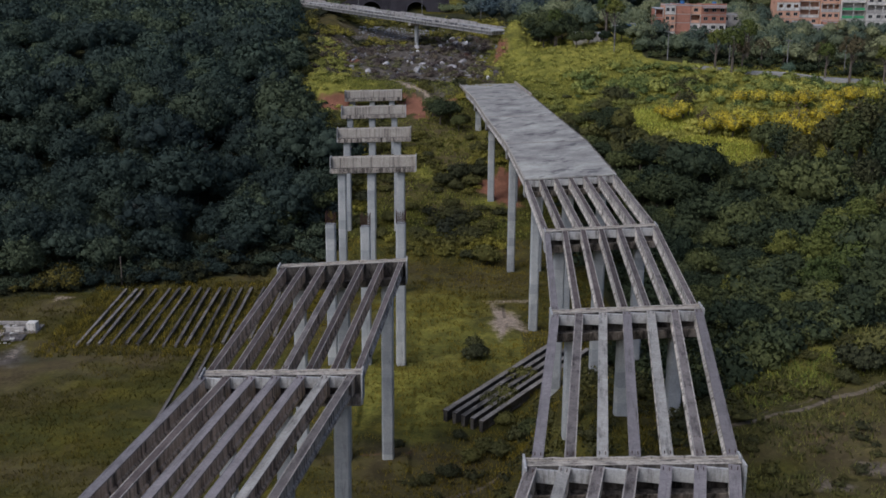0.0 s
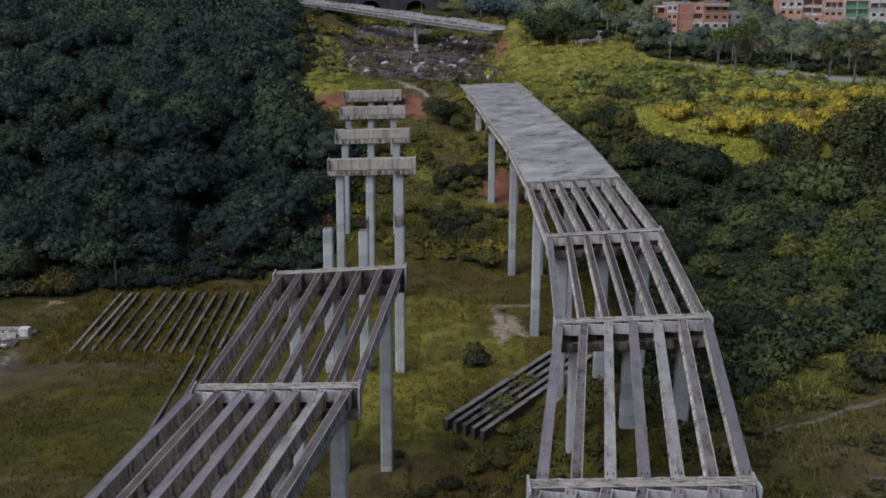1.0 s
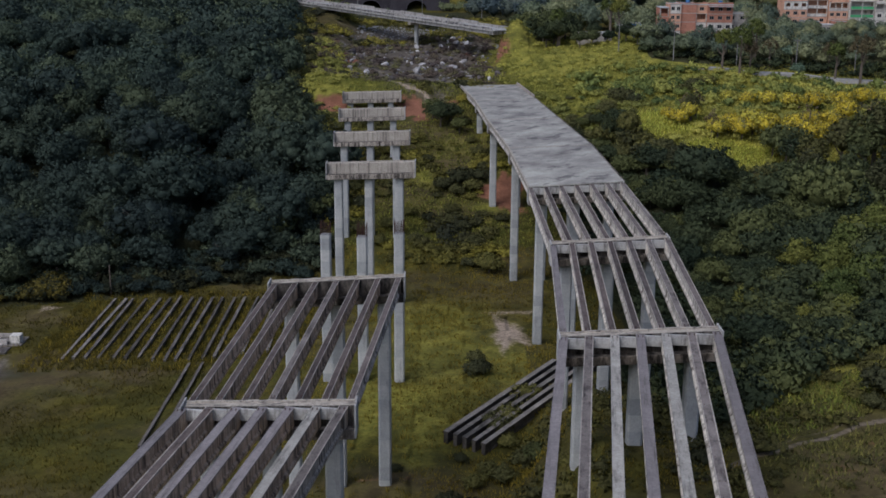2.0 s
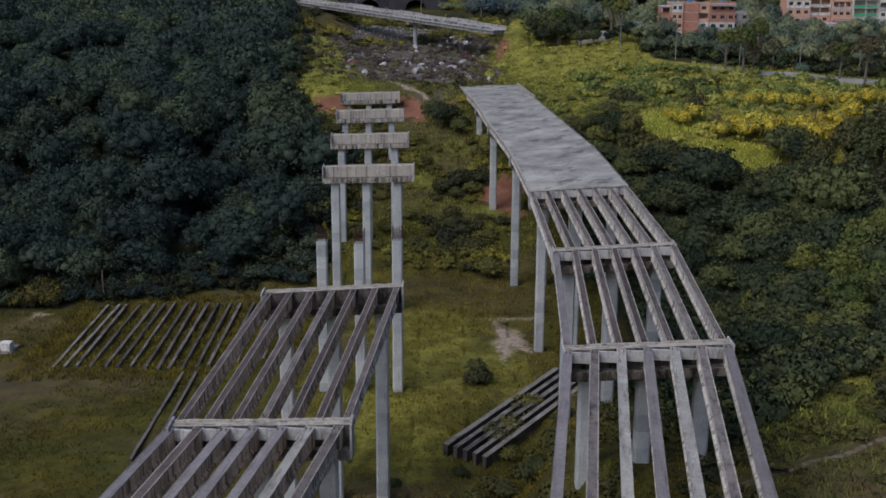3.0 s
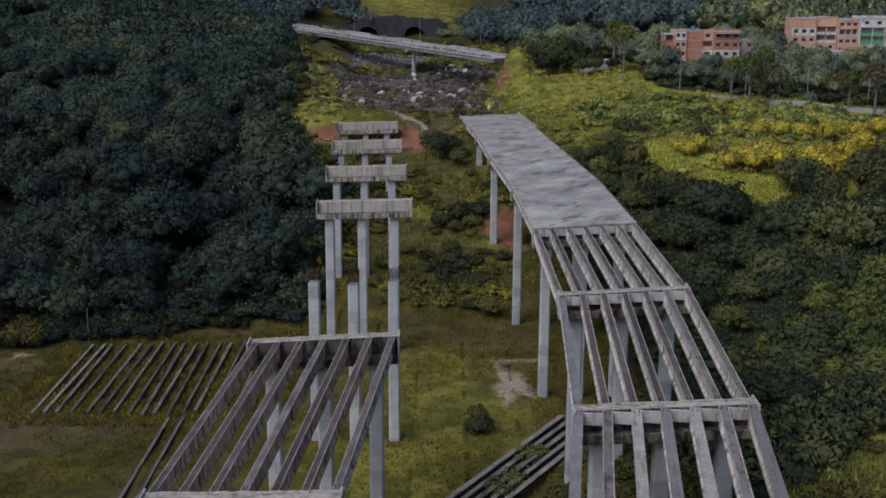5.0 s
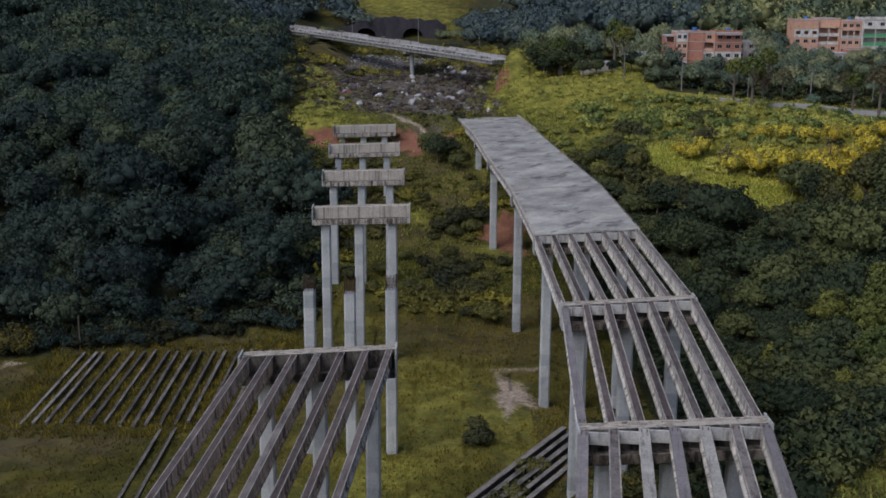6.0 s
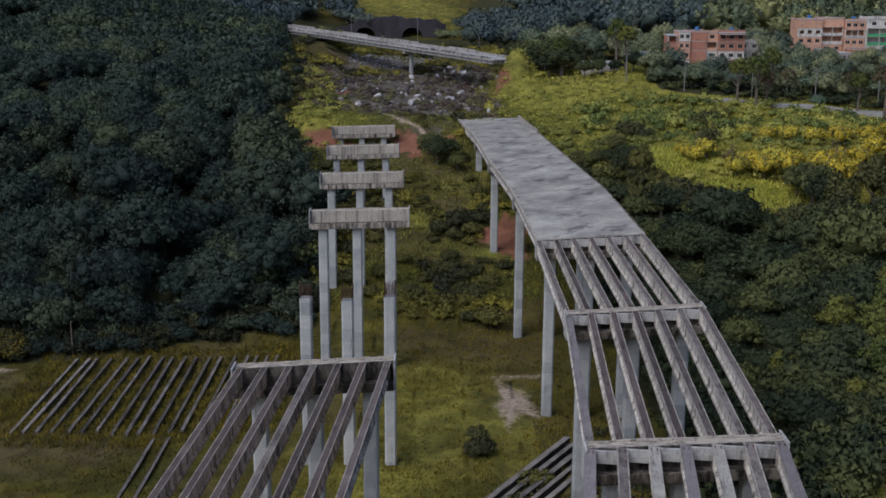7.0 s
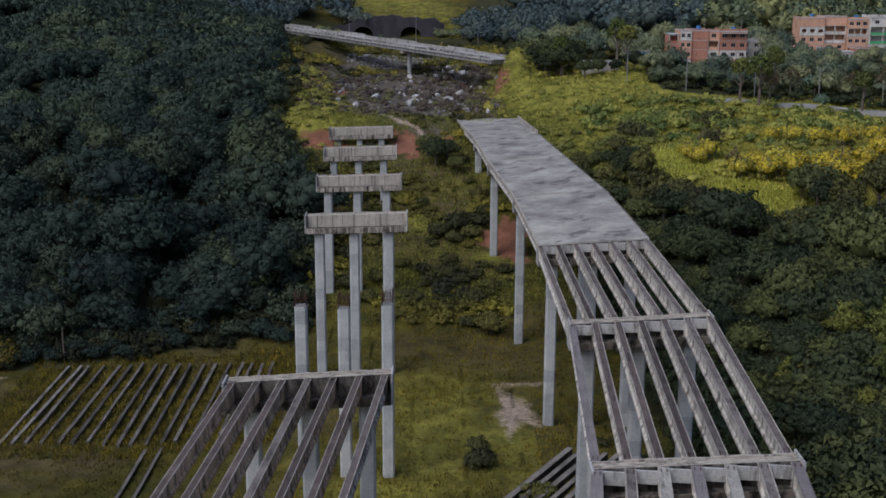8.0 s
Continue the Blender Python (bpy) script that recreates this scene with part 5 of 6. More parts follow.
for k in range(30):
    y = 292 + 5.2 * k + r5.uniform(-2, 2)
    x = float(np.interp(y, (285, 300, 340, 400, 470), (-33, -38, -45, -53, -66))) + r5.uniform(0.5, 7.5)
    plant((BSH if k % 3 else [EDG] * 3)[r5.randrange(3)], x, y, r5.uniform(0.5, 1.15), r5.uniform(0, 360), 0.35)
OCH = tree_proto("bush", 820, 3.2, 3.8, 0.3, LEAF_OCHRE, "dull yellow-blossoming bush at the foot of the wood", 30, 30, 0.28, "bush", "yellowish bushes at the foot of the wood")
for x, y, s in ((-84, 226.5, 0.8), (-80.5, 227, 1.15), (-77.3, 227.6, 1.1), (-78.8, 229.5, 1.2), (-88.5, 225.5, 0.6), (-82, 229.5, 1.0)):
    plant(OCH, x, y, s, r5.uniform(0, 360), 0.35)
# Light leaf colour partly stands for sun on this edge of the wood.
BRT = [tree_proto("light_green_tree", 780 + k, 4.2, 11.0 + 1.5 * k, 1.5, LEAF_BRIGHT, "tall light green tree at the edge of the wood", 80, 24, 0.32, "tree", "light green trees in the wood", 0.17) for k in range(2)]
for x, y, s in ((60, 172, 0.9), (65, 176, 1.05), (69, 183, 1.1), (73, 192, 1.0), (66, 192, 0.95), (71, 202, 1.1), (78, 205, 1.0), (62, 200, 0.8), (77, 216, 0.95), (84, 222, 1.0), (58, 163, 0.7), (53.5, 167, 0.5), (82, 236, 0.9), (70, 170, 0.8), (50, 186, 0.6), (75, 176, 0.9), (80, 183, 1.0), (64, 184, 0.8), (88, 198, 1.0), (60, 181, 0.6), (74, 184, 0.7)):
    plant(BRT[r5.randrange(2)], x, y, s, r5.uniform(0, 360), 0.3)
PALE = tree_proto("pale_tree", 760, 2.6, 6.0, 1.5, LEAF_PALE, "silvery pale-leaved tree in the wood", 24, 26, 0.32)
plant(PALE, 55.5, 176, 0.8, 40)
plant(PALE, 101, 336, 0.9, 130)
plant(PALE, 104, 352, 1.1, 220)
for q in YEL + DRY + GRN + BRT + BSH + TALL + DKT + [OCH, PALE, BARE, EDG]:
    remove(q)
xs, ys = scatter(rng, 14, 64, 340, 402, 2.6, lambda x, y: (rng.uniform(0, 1, len(x)) < 0.5) & ((x < 60) | (y < 350)))
joined("crest_scrub", low_shrub, xs, ys, rng.uniform(0.25, 0.75, len(xs)), rng, [bpy.data.materials["scrub_yellow"]], "yellow-green scrub on the crest by the far bridge", "scrub", 0.25, None, 0.35 + 0.65 * mottled(xs, ys))
xs, ys = scatter(rng, -46, 18, 346, 440, 2.4, lambda x, y: ~bare(x, y) & (rng.uniform(0, 1, len(x)) < 0.2 + 0.5 * patches(x, y)))
joined("rubble_scrub", low_shrub, xs, ys, rng.uniform(0.25, 0.95, len(xs)), rng, [foliage("scrub_brown", (0.10, 0.078, 0.074), (0.15, 0.118, 0.09), (0.20, 0.20, 0.075), False)], "brown and green scrub between the boulders", "scrub", 0.2)
xs, ys = scatter(rng, 12, 62, 345, 400, 1.6, lambda x, y: rng.uniform(0, 1, len(x)) < 0.8)
joined("crest_grass", tufts, xs, ys, rng.uniform(0.8, 1.7, len(xs)), rng, [GRASSY], "yellow-green grass on the crest", "grass", 0.05)
xs, ys = scatter(rng, 28, 110, 88, 165, 1.05, lambda x, y: clear_of_piers(x, y) & (x < 0.46 * y + 6) & (np.abs(y - bank_track(x) - 0.3) > 1.1) & (rng.uniform(0, 1, len(x)) < np.where(y > bank_track(x), 0.75, 0.12 + 0.95 * patches(x, y + 5, 1.6))))
joined("bank_grass", tufts, xs, ys, rng.uniform(0.5, 1.4, len(xs)), rng, [foliage("bank_blades", (0.11, 0.115, 0.04), (0.17, 0.17, 0.048), (0.27, 0.245, 0.07), False, None, 0.5)], "rough olive grass on the near eastern bank", "grass", 0.05)
xs, ys = scatter(rng, 34, 74, 117, 148, 0.9, lambda x, y: clear_of_piers(x, y) & (y > bank_track(x) + 3.0) & (y < bank_track(x) + 14) & (x < 0.46 * y + 4) & (rng.uniform(0, 1, len(x)) < 0.45 + 0.55 * patches(x, y, 1.3)))
joined("bank_tall_grass", tall_tufts, xs, ys, rng.uniform(0.7, 1.7, len(xs)), rng, [foliage("bank_tall_blades", (0.14, 0.18, 0.04), (0.235, 0.265, 0.05), (0.39, 0.38, 0.075), False, None, 0.5)], "tall bright green grass above the bank track", "grass", 0.05)
# Sunlit patches of the slope, made by a much paler grass colour.
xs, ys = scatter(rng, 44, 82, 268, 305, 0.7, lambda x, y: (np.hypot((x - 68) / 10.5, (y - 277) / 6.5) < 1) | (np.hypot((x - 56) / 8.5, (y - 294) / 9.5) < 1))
joined("meadow_grass", tall_tufts, xs, ys, rng.uniform(1.0, 2.2, len(xs)), rng, [foliage("meadow_sunlit_blades", (0.41, 0.44, 0.08), (0.55, 0.55, 0.10), (0.67, 0.62, 0.12), False, None, 0.5)], "tall yellow-green grass below the flowering trees, paled to stand for sunlight", "grass", 0.05)
# Shrub leaves lifted in tone; the slope's sunlight is in their colour.
xs, ys = scatter(rng, 40, 128, 300, 350, 2.6, lambda x, y: (y < 346 - 0.25 * (x - 62)) & (x < 0.41 * y + 6) & (rng.uniform(0, 1, len(x)) < np.where(y > 322 - 0.25 * (x - 62), 0.75, 0.28) * (0.25 + patches(x + 17, y, 0.9))))
joined("green_shrubs", shrub, xs, ys, rng.uniform(0.5, 1.5, len(xs)), rng, [foliage("shrub_leaves", (0.11, 0.145, 0.05), (0.225, 0.26, 0.072), (0.44, 0.43, 0.10), False)], "rounded green shrubs on the bank below the road", "scrub", 0.2)
# undergrowth along the foot of the woods, and tall grass between the stored beams
xs, ys = scatter(rng, -112, -22, 206, 266, 2.2, lambda x, y: (wood_left(x, y + 0.0) > 0) & (wood_left(x + 2.0, y - 7.0) < 0.5))
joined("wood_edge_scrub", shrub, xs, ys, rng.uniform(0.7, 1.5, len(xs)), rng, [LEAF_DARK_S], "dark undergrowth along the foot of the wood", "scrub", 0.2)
# Brownish growth, its leaves near black to carry the shade at the wood's foot.
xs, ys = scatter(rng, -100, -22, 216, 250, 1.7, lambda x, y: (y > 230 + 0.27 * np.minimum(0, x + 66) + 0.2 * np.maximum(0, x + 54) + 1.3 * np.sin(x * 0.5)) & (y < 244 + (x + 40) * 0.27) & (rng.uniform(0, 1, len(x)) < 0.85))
joined("foot_scrub", shrub, xs, ys, rng.uniform(0.5, 1.35, len(xs)), rng, [foliage("undergrowth_shaded", (0.017, 0.021, 0.014), (0.030, 0.034, 0.019), (0.062, 0.062, 0.028), False)], "dark low growth in front of the wood, shade put into its colour", "scrub", 0.2)
xs, ys = scatter(rng, 26, 100, 146, 175, 2.2, lambda x, y: (wood_right(x, y) > 0) & (wood_right(x, y - 8.0) < 0.5))
joined("eastern_edge_scrub", shrub, xs, ys, rng.uniform(0.7, 1.4, len(xs)), rng, [LEAF_MID_S], "green undergrowth along the edge of the eastern wood", "scrub", 0.2)
xs, ys = scatter(rng, 29, 66, 122, 158, 2.1, lambda x, y: clear_of_piers(x, y) & (y > 126.5 + 0.95 * (x - 36) + 1.5 * np.sin(x)) & (wood_right(x, y) < 0.5) & (rng.uniform(0, 1, len(x)) < 0.9))
joined("bank_bushes", shrub, xs, ys, rng.uniform(0.8, 1.9, len(xs)), rng, [LEAF_MID_S], "dark green bushes below the eastern wood", "scrub", 0.25)
tall = [tuft_arrays(np.random.default_rng(540 + k), 16, 0.95, 1.0, 0.10, 0.6) for k in range(6)]
xs, ys = scatter(rng, -72, -24, 188, 230, 0.7, lambda x, y: (np.abs(((x + 65.7) / 2.22 + 0.5) % 1 - 0.5) > 0.22) & (rng.uniform(0, 1, len(x)) < 0.85))
joined("yard_grass", tall, xs, ys, rng.uniform(0.5, 1.0, len(xs)), rng, [bpy.data.materials["field_blades"]], "tall olive grass between the stored beams", "grass", 0.05)
xs, ys = scatter(rng, -72, 24, 428, 560, 3.4, lambda x, y: (wood_left(x, y) < 0.5) & (rng.uniform(0, 1, len(x)) < 0.36) & (np.abs(x + 16) + np.abs(y - 462) > 26))
joined("gorge_scrub", low_shrub, xs, ys, rng.uniform(0.6, 1.7, len(xs)), rng, [SCRUB], "dull green scrub under and behind the far bridge", "scrub", 0.2)
xs, ys = scatter(rng, -50, -24, 322, 412, 2.3, lambda x, y: (wood_left(x, y) < 0.5) & (x < -24 - 0.16 * (y - 322)) & (rng.uniform(0, 1, len(x)) < 0.6))
joined("mound_scrub", low_shrub, xs, ys, rng.uniform(0.3, 0.95, len(xs)), rng, [bpy.data.materials["scrub_yellow"]], "bright yellow-green scrub on the mound by the wood", "scrub", 0.2, None, 0.35 + 0.6 * mottled(xs, ys, 1.0, 0.2))
xs, ys = scatter(rng, 62, 175, 318, 372, 2.4, lambda x, y: (y > 356 - 0.25 * (x - 62)) & (y < 368 - 0.25 * (x - 62)) & (rng.uniform(0, 1, len(x)) < 0.6))
joined("roadside_scrub", shrub, xs, ys, rng.uniform(0.5, 1.5, len(xs)), rng, [LEAF_MID_S], "shrubs along the far side of the road", "scrub", 0.2)


# ---- boulders and rubble on the far slope ----
def rock_mesh(seed):
    r = np.random.default_rng(seed)
    v, t = ICO2
    s = np.array([1.0, r.uniform(0.6, 0.9), r.uniform(0.45, 0.75)])
    d = 1 + 0.06 * r.normal(size=(len(v), 1))
    for k in range(10):
        n = r.normal(size=3)
        n /= np.linalg.norm(n)
        lim = r.uniform(0.32, 0.66)
        over = np.maximum(0, (v * d) @ n - lim)[:, None]
        d = d * 1.0
        v = v - over * n * 0.9
    me_ob = mesh_of("boulder", v * d * s, t, [ROCK])
    me = me_ob.data
    bpy.data.objects.remove(me_ob)
    return me


rocks = [rock_mesh(600 + k) for k in range(8)]
rng = np.random.default_rng(21)
for k in range(230):
    x, y = (rng.uniform(-38, 17), rng.uniform(352, 440)) if k > 22 else (rng.normal(7, 4.0), rng.normal(430, 6))
    if x > 18 - 0.2 * (y - 350) + 6 or x < -38 - 0.1 * (y - 350):
        continue
    s = float(np.clip(rng.lognormal(-0.1 if k > 22 else 0.4, 0.55), 0.3, 2.3))
    ob = share("boulder", rocks[k % 8], None, pose(x, y, gz(x, y) + 0.12 * s, rng.uniform(-70, 70), rng.uniform(-70, 70), rng.uniform(0, 360)) @ Matrix.Diagonal((s, s, s, 1)))
    tagged(ob, "rough pale or dark boulder lying on the cleared slope", "boulder", "boulders on the cleared slope")
# gravel of broken stone between them
V, F, base = [], [], 0
cv, ct = ICO1
for k in range(620):
    x, y = (rng.uniform(-34, 2), rng.normal(462, 11)) if k < 380 else (rng.uniform(-36, 20), rng.uniform(350, 430))
    s = rng.uniform(0.2, 0.6)
    V.append(cv * s * rng.uniform(0.5, 1.3, 3) * np.array([1, 1, 0.6]) * (1 + 0.15 * rng.normal(size=(len(cv), 1))) + np.array([x, y, gz(x, y) + 0.1 * s]))
    F.append(ct + base)
    base += len(cv)
tagged(mesh_of("rubble", np.concatenate(V), np.concatenate(F), [plain("rubble_stone", (0.16, 0.155, 0.15), (0.36, 0.355, 0.35), 0.7, 0.9)]), "pale broken stone strewn below the far bridge", "rubble", kind="stuff")


# ---- the far bridge with its painted parapet ----
A, B = Vector((18.6, 385.3, 40.1)), Vector((-66.0, 503.0, 44.3))
d = (B - A).normalized()
L = (B - A).length
yaw, pit = math.degrees(math.atan2(-d.x, d.y)), math.degrees(math.asin(d.z))
bridge = empty("far_bridge", pose(A.x, A.y, A.z, pit, 0, yaw), "pale concrete bridge with a graffiti-covered parapet over the cleared slope", "bridge")
part("girder", box(bmesh.new(), -3.6, 3.6, 0, L, -2.2, -1.1, 0.05), CONC_FIN, bridge)
part("deck", box(bmesh.new(), -4.4, 4.4, -1, L + 1, -1.09, -0.75, 0.03), CONC_FIN, bridge)
rng = random.Random(3)
y, k = 0.0, 0
while y < L - 1:
    w = rng.choice((6.0, 9.0, 12.0))
    w = min(w, L - y)
    h = 0.0 + (0.4 if (k // 2) % 2 else 0.0) + rng.uniform(0, 0.1)
    for sx in (4.15, -4.15):
        pn = part("parapet_panel", box(bmesh.new(), sx - 0.12, sx + 0.12, y + 0.03, y + w - 0.03, -0.745, h, 0.02), PARAPET, bridge)
        if sx < 0:
            yy = y + 0.5
            while yy < y + w - 1.2:
                q = rng.uniform(0.3, 1.0)
                if rng.random() < 0.62:
                    z0 = rng.uniform(-0.6, -0.3)
                    part("graffiti_mark", box(bmesh.new(), sx - 0.16, sx - 0.123, yy, yy + q, z0, min(h - 0.1, z0 + rng.uniform(0.25, 0.7))), GRAFFITI, pn, "dark sprayed mark")
                yy += q + rng.uniform(0.1, 0.5)
    y += w
    k += 1
for t, label in ((0.34, ""), (0.80, "")):
    p = A.lerp(B, t)
    for sx in (0.0,):
        q = p + Vector((d.y, -d.x, 0)).normalized() * sx
        zf = gz(q.x, q.y)
        inv = bridge.matrix_basis.inverted()
        hh = p.z - 2.4 - zf
        bm = tube(bmesh.new(), [(0, 0, -0.8), (0, 0, hh - 0.8)], 0.75, 12)
        part("column", bm, CONC_COLUMN, bridge, "", inv @ Matrix.Translation((q.x, q.y, zf)))
    part("crosshead", box(bmesh.new(), -3.2, 3.2, t * L - 0.8, t * L + 0.8, -3.2, -2.2, 0.05), CONC_CAP, bridge)

# ---- tunnel mouths in their dark retaining wall ----
TY = 748.0
tz = gz(-25, TY) - 0.5


def tunnel_wall():
    root = empty("tunnel_portal", Matrix.Translation((-30, TY, tz)), "dark rock-faced retaining wall with two arched tunnel mouths", "tunnel portal")
    arches = ((-17.0, 6.2), (12.0, 6.2))
    bm = bmesh.new()
    cols = np.linspace(-36, 33, 140)
    rng = random.Random(5)

    def top(x):
        return float(np.interp(x, (-36, -20, -2, 12, 26, 33), (6.4, 11.2, 14.6, 12.9, 12.4, 9.5))) + 0.45 * math.sin(x * 0.53) + 0.3 * math.sin(x * 1.17 + 1)

    def low(x):
        for c, r in arches:
            if abs(x - c) < r:
                return 2.0 + math.sqrt(r * r - (x - c) ** 2) * 0.85
        return 0.0
    for x0, x1 in zip(cols, cols[1:]):
        a, b_, za, zb = low(x0), low(x1), top(x0), top(x1)
        vs = [bm.verts.new(q) for q in ((x0, 0, a), (x1, 0, b_), (x1, 0.0, zb), (x0, 0.0, za), (x0, 2, a), (x1, 2, b_), (x1, 2, zb), (x0, 2, za))]
        for ids in ((0, 1, 2, 3), (7, 6, 5, 4), (3, 2, 6, 7), (1, 0, 4, 5)):
            bm.faces.new([vs[i] for i in ids])
    bmesh.ops.remove_doubles(bm, verts=bm.verts, dist=0.001)
    part("retaining_wall", bm, ROCKWALL, root)
    for c, r in arches:
        bm = bmesh.new()
        prev = None
        for k in range(17):
            a = math.pi * k / 16
            ring = [bm.verts.new((c + math.cos(a) * q, yy, 2.0 + math.sin(a) * q * 0.85)) for q, yy in ((r, -0.3), (r + 0.7, -0.3), (r + 0.7, 0.1), (r, 0.1))]
            if prev:
                for i in range(4):
                    bm.faces.new((prev[i], ring[i], ring[(i + 1) % 4], prev[(i + 1) % 4]))
            prev = ring
        part("arch_ring", bm, ROCKWALL, root, "concrete ring round the tunnel mouth")
        bm = bmesh.new()
        prev = None
        for k in range(17):
            a = math.pi * k / 16
            ring = [bm.verts.new((c + math.cos(a) * r, yy, 2.0 + math.sin(a) * r * 0.85)) for yy in (0.1, 60)]
            if prev:
                bm.faces.new((prev[0], prev[1], ring[1], ring[0]))
            prev = ring
        box(bm, c - r, c + r, 59, 60, -1, 8)
        part("tunnel_tube", bm, BLACKISH, root, "unlit tunnel")


tunnel_wall()
xs, ys = np.array([-73, -69, -66, -62, -71, -2, 2, 6, 10, 4, 8, 13, 0, 16, 20, -44, -36]), np.array([744, 746, 741, 745, 738, 744, 746, 742, 745, 736, 733, 738, 733, 742, 735, 742, 744])
joined("portal_bushes", protos_h, xs, ys, np.random.default_rng(77).uniform(0.35, 0.6, len(xs)) * np.where((xs < -30) & (xs > -60), 0.4, 1.0), np.random.default_rng(78), [bpy.data.materials["leaves_hillside_sunlit"]], "olive bushes crowding the tunnel wall", "scrub")


# ---- road, poles and cables on the eastern slope ----
def road_y(x):
    return 351.0 - 0.25 * (x - 62)


bm = bmesh.new()
prev = None
for x in np.arange(72, 330, 3.0):
    yc = road_y(x)
    z = max(gz(x, yc - 3.2), gz(x, yc + 3.2), gz(x, yc)) + 0.12
    ring = [bm.verts.new(q) for q in ((x, yc - 2.6, z - 1.5), (x, yc - 2.5, z), (x, yc + 2.5, z + 0.05), (x, yc + 2.6, z - 1.5))]
    if prev:
        for i in range(3):
            bm.faces.new((prev[i], prev[i + 1], ring[i + 1], ring[i]))
    prev = ring
bmesh.ops.recalc_face_normals(bm, faces=bm.faces)
tagged(part("road", bm, ASPHALT), "narrow pale asphalt road along the slope", "road", kind="structure")

tops = []
for x in (53, 69, 87, 103.5, 119.5, 137, 156):
    y = road_y(x) + 6
    z = gz(x, y)
    root = empty("utility_pole", Matrix.Translation((x, y, z)), "slim pale concrete utility pole beside the road", "utility pole", "utility poles along the road")
    part("pole", tube(bmesh.new(), [(0, 0, -0.5), (0, 0, 9.2)], 0.14, 8, 0.6), POLE, root)
    part("crossarm", box(bmesh.new(), -0.9, 0.9, -0.06, 0.06, 8.6, 8.75), POLE, root)
    for u in (-0.8, 0, 0.8):
        part("insulator", tube(bmesh.new(), [(u, 0, 8.75), (u, 0, 8.98)], 0.06, 6), RENDERGREY, root)
    tops.append(Vector((x, y, z + 8.98)))
for a, b in zip(tops, tops[1:]):
    for u in (-0.8, 0.8):
        pts = [a.lerp(b, t / 8) + Vector((u, 0, -1.0 * (1 - (2 * t / 8 - 1) ** 2))) for t in range(9)]
        tagged(part("cable", tube(bmesh.new(), pts, 0.035, 4), WIRE), "thin dark cable strung between the poles", "cable", "cables between the poles")
# one pole by the wood and three lamp posts behind the far bridge
root = empty("utility_pole", Matrix.Translation((-67.2, 228.5, gz(-67.2, 228.5))), "slim weathered pole at the foot of the wood", "utility pole")
part("pole", tube(bmesh.new(), [(0, 0, -0.5), (0, 0, 6.6)], 0.15, 8, 0.7), BARK, root)
for x, y, h in ((-13.5, 700.0, 15.0), (-51.0, 690.0, 14.0), (20.0, 640.0, 13.0)):
    root = empty("lamp_post", Matrix.Translation((x, y, gz(x, y))), "tall grey road lamp post before the tunnel", "street lamp", "lamp posts before the tunnel")
    part("post", tube(bmesh.new(), [(0, 0, -0.5), (0, 0, h)], 0.16, 8, 0.6), POLE, root)
    part("lamp_head", box(bmesh.new(), -0.9, 0.2, -0.12, 0.12, h, h + 0.15), RENDERGREY, root)


# ---- houses ----
def panel_with_openings(bm, width, openings, height, z0, y0, thick):
    """One thin sheet with holes for the openings."""
    xs = [0.0] + [q for c, hw, _, _ in openings for q in (c - hw, c + hw)] + [width]
    zs = [0.0] + ([openings[0][2], openings[0][3]] if openings else []) + [height]
    grid = [[bm.verts.new((x, y0, z0 + z)) for x in xs] for z in zs]
    fs = [bm.faces.new((grid[j][i], grid[j][i + 1], grid[j + 1][i + 1], grid[j + 1][i])) for j in range(len(zs) - 1) for i in range(len(xs) - 1) if not (j == 1 and i % 2)]
    out = bmesh.ops.extrude_face_region(bm, geom=fs)
    bmesh.ops.translate(bm, verts=[v for v in out["geom"] if isinstance(v, bmesh.types.BMVert)], vec=(0, thick, 0))
    bmesh.ops.recalc_face_normals(bm, faces=bm.faces)


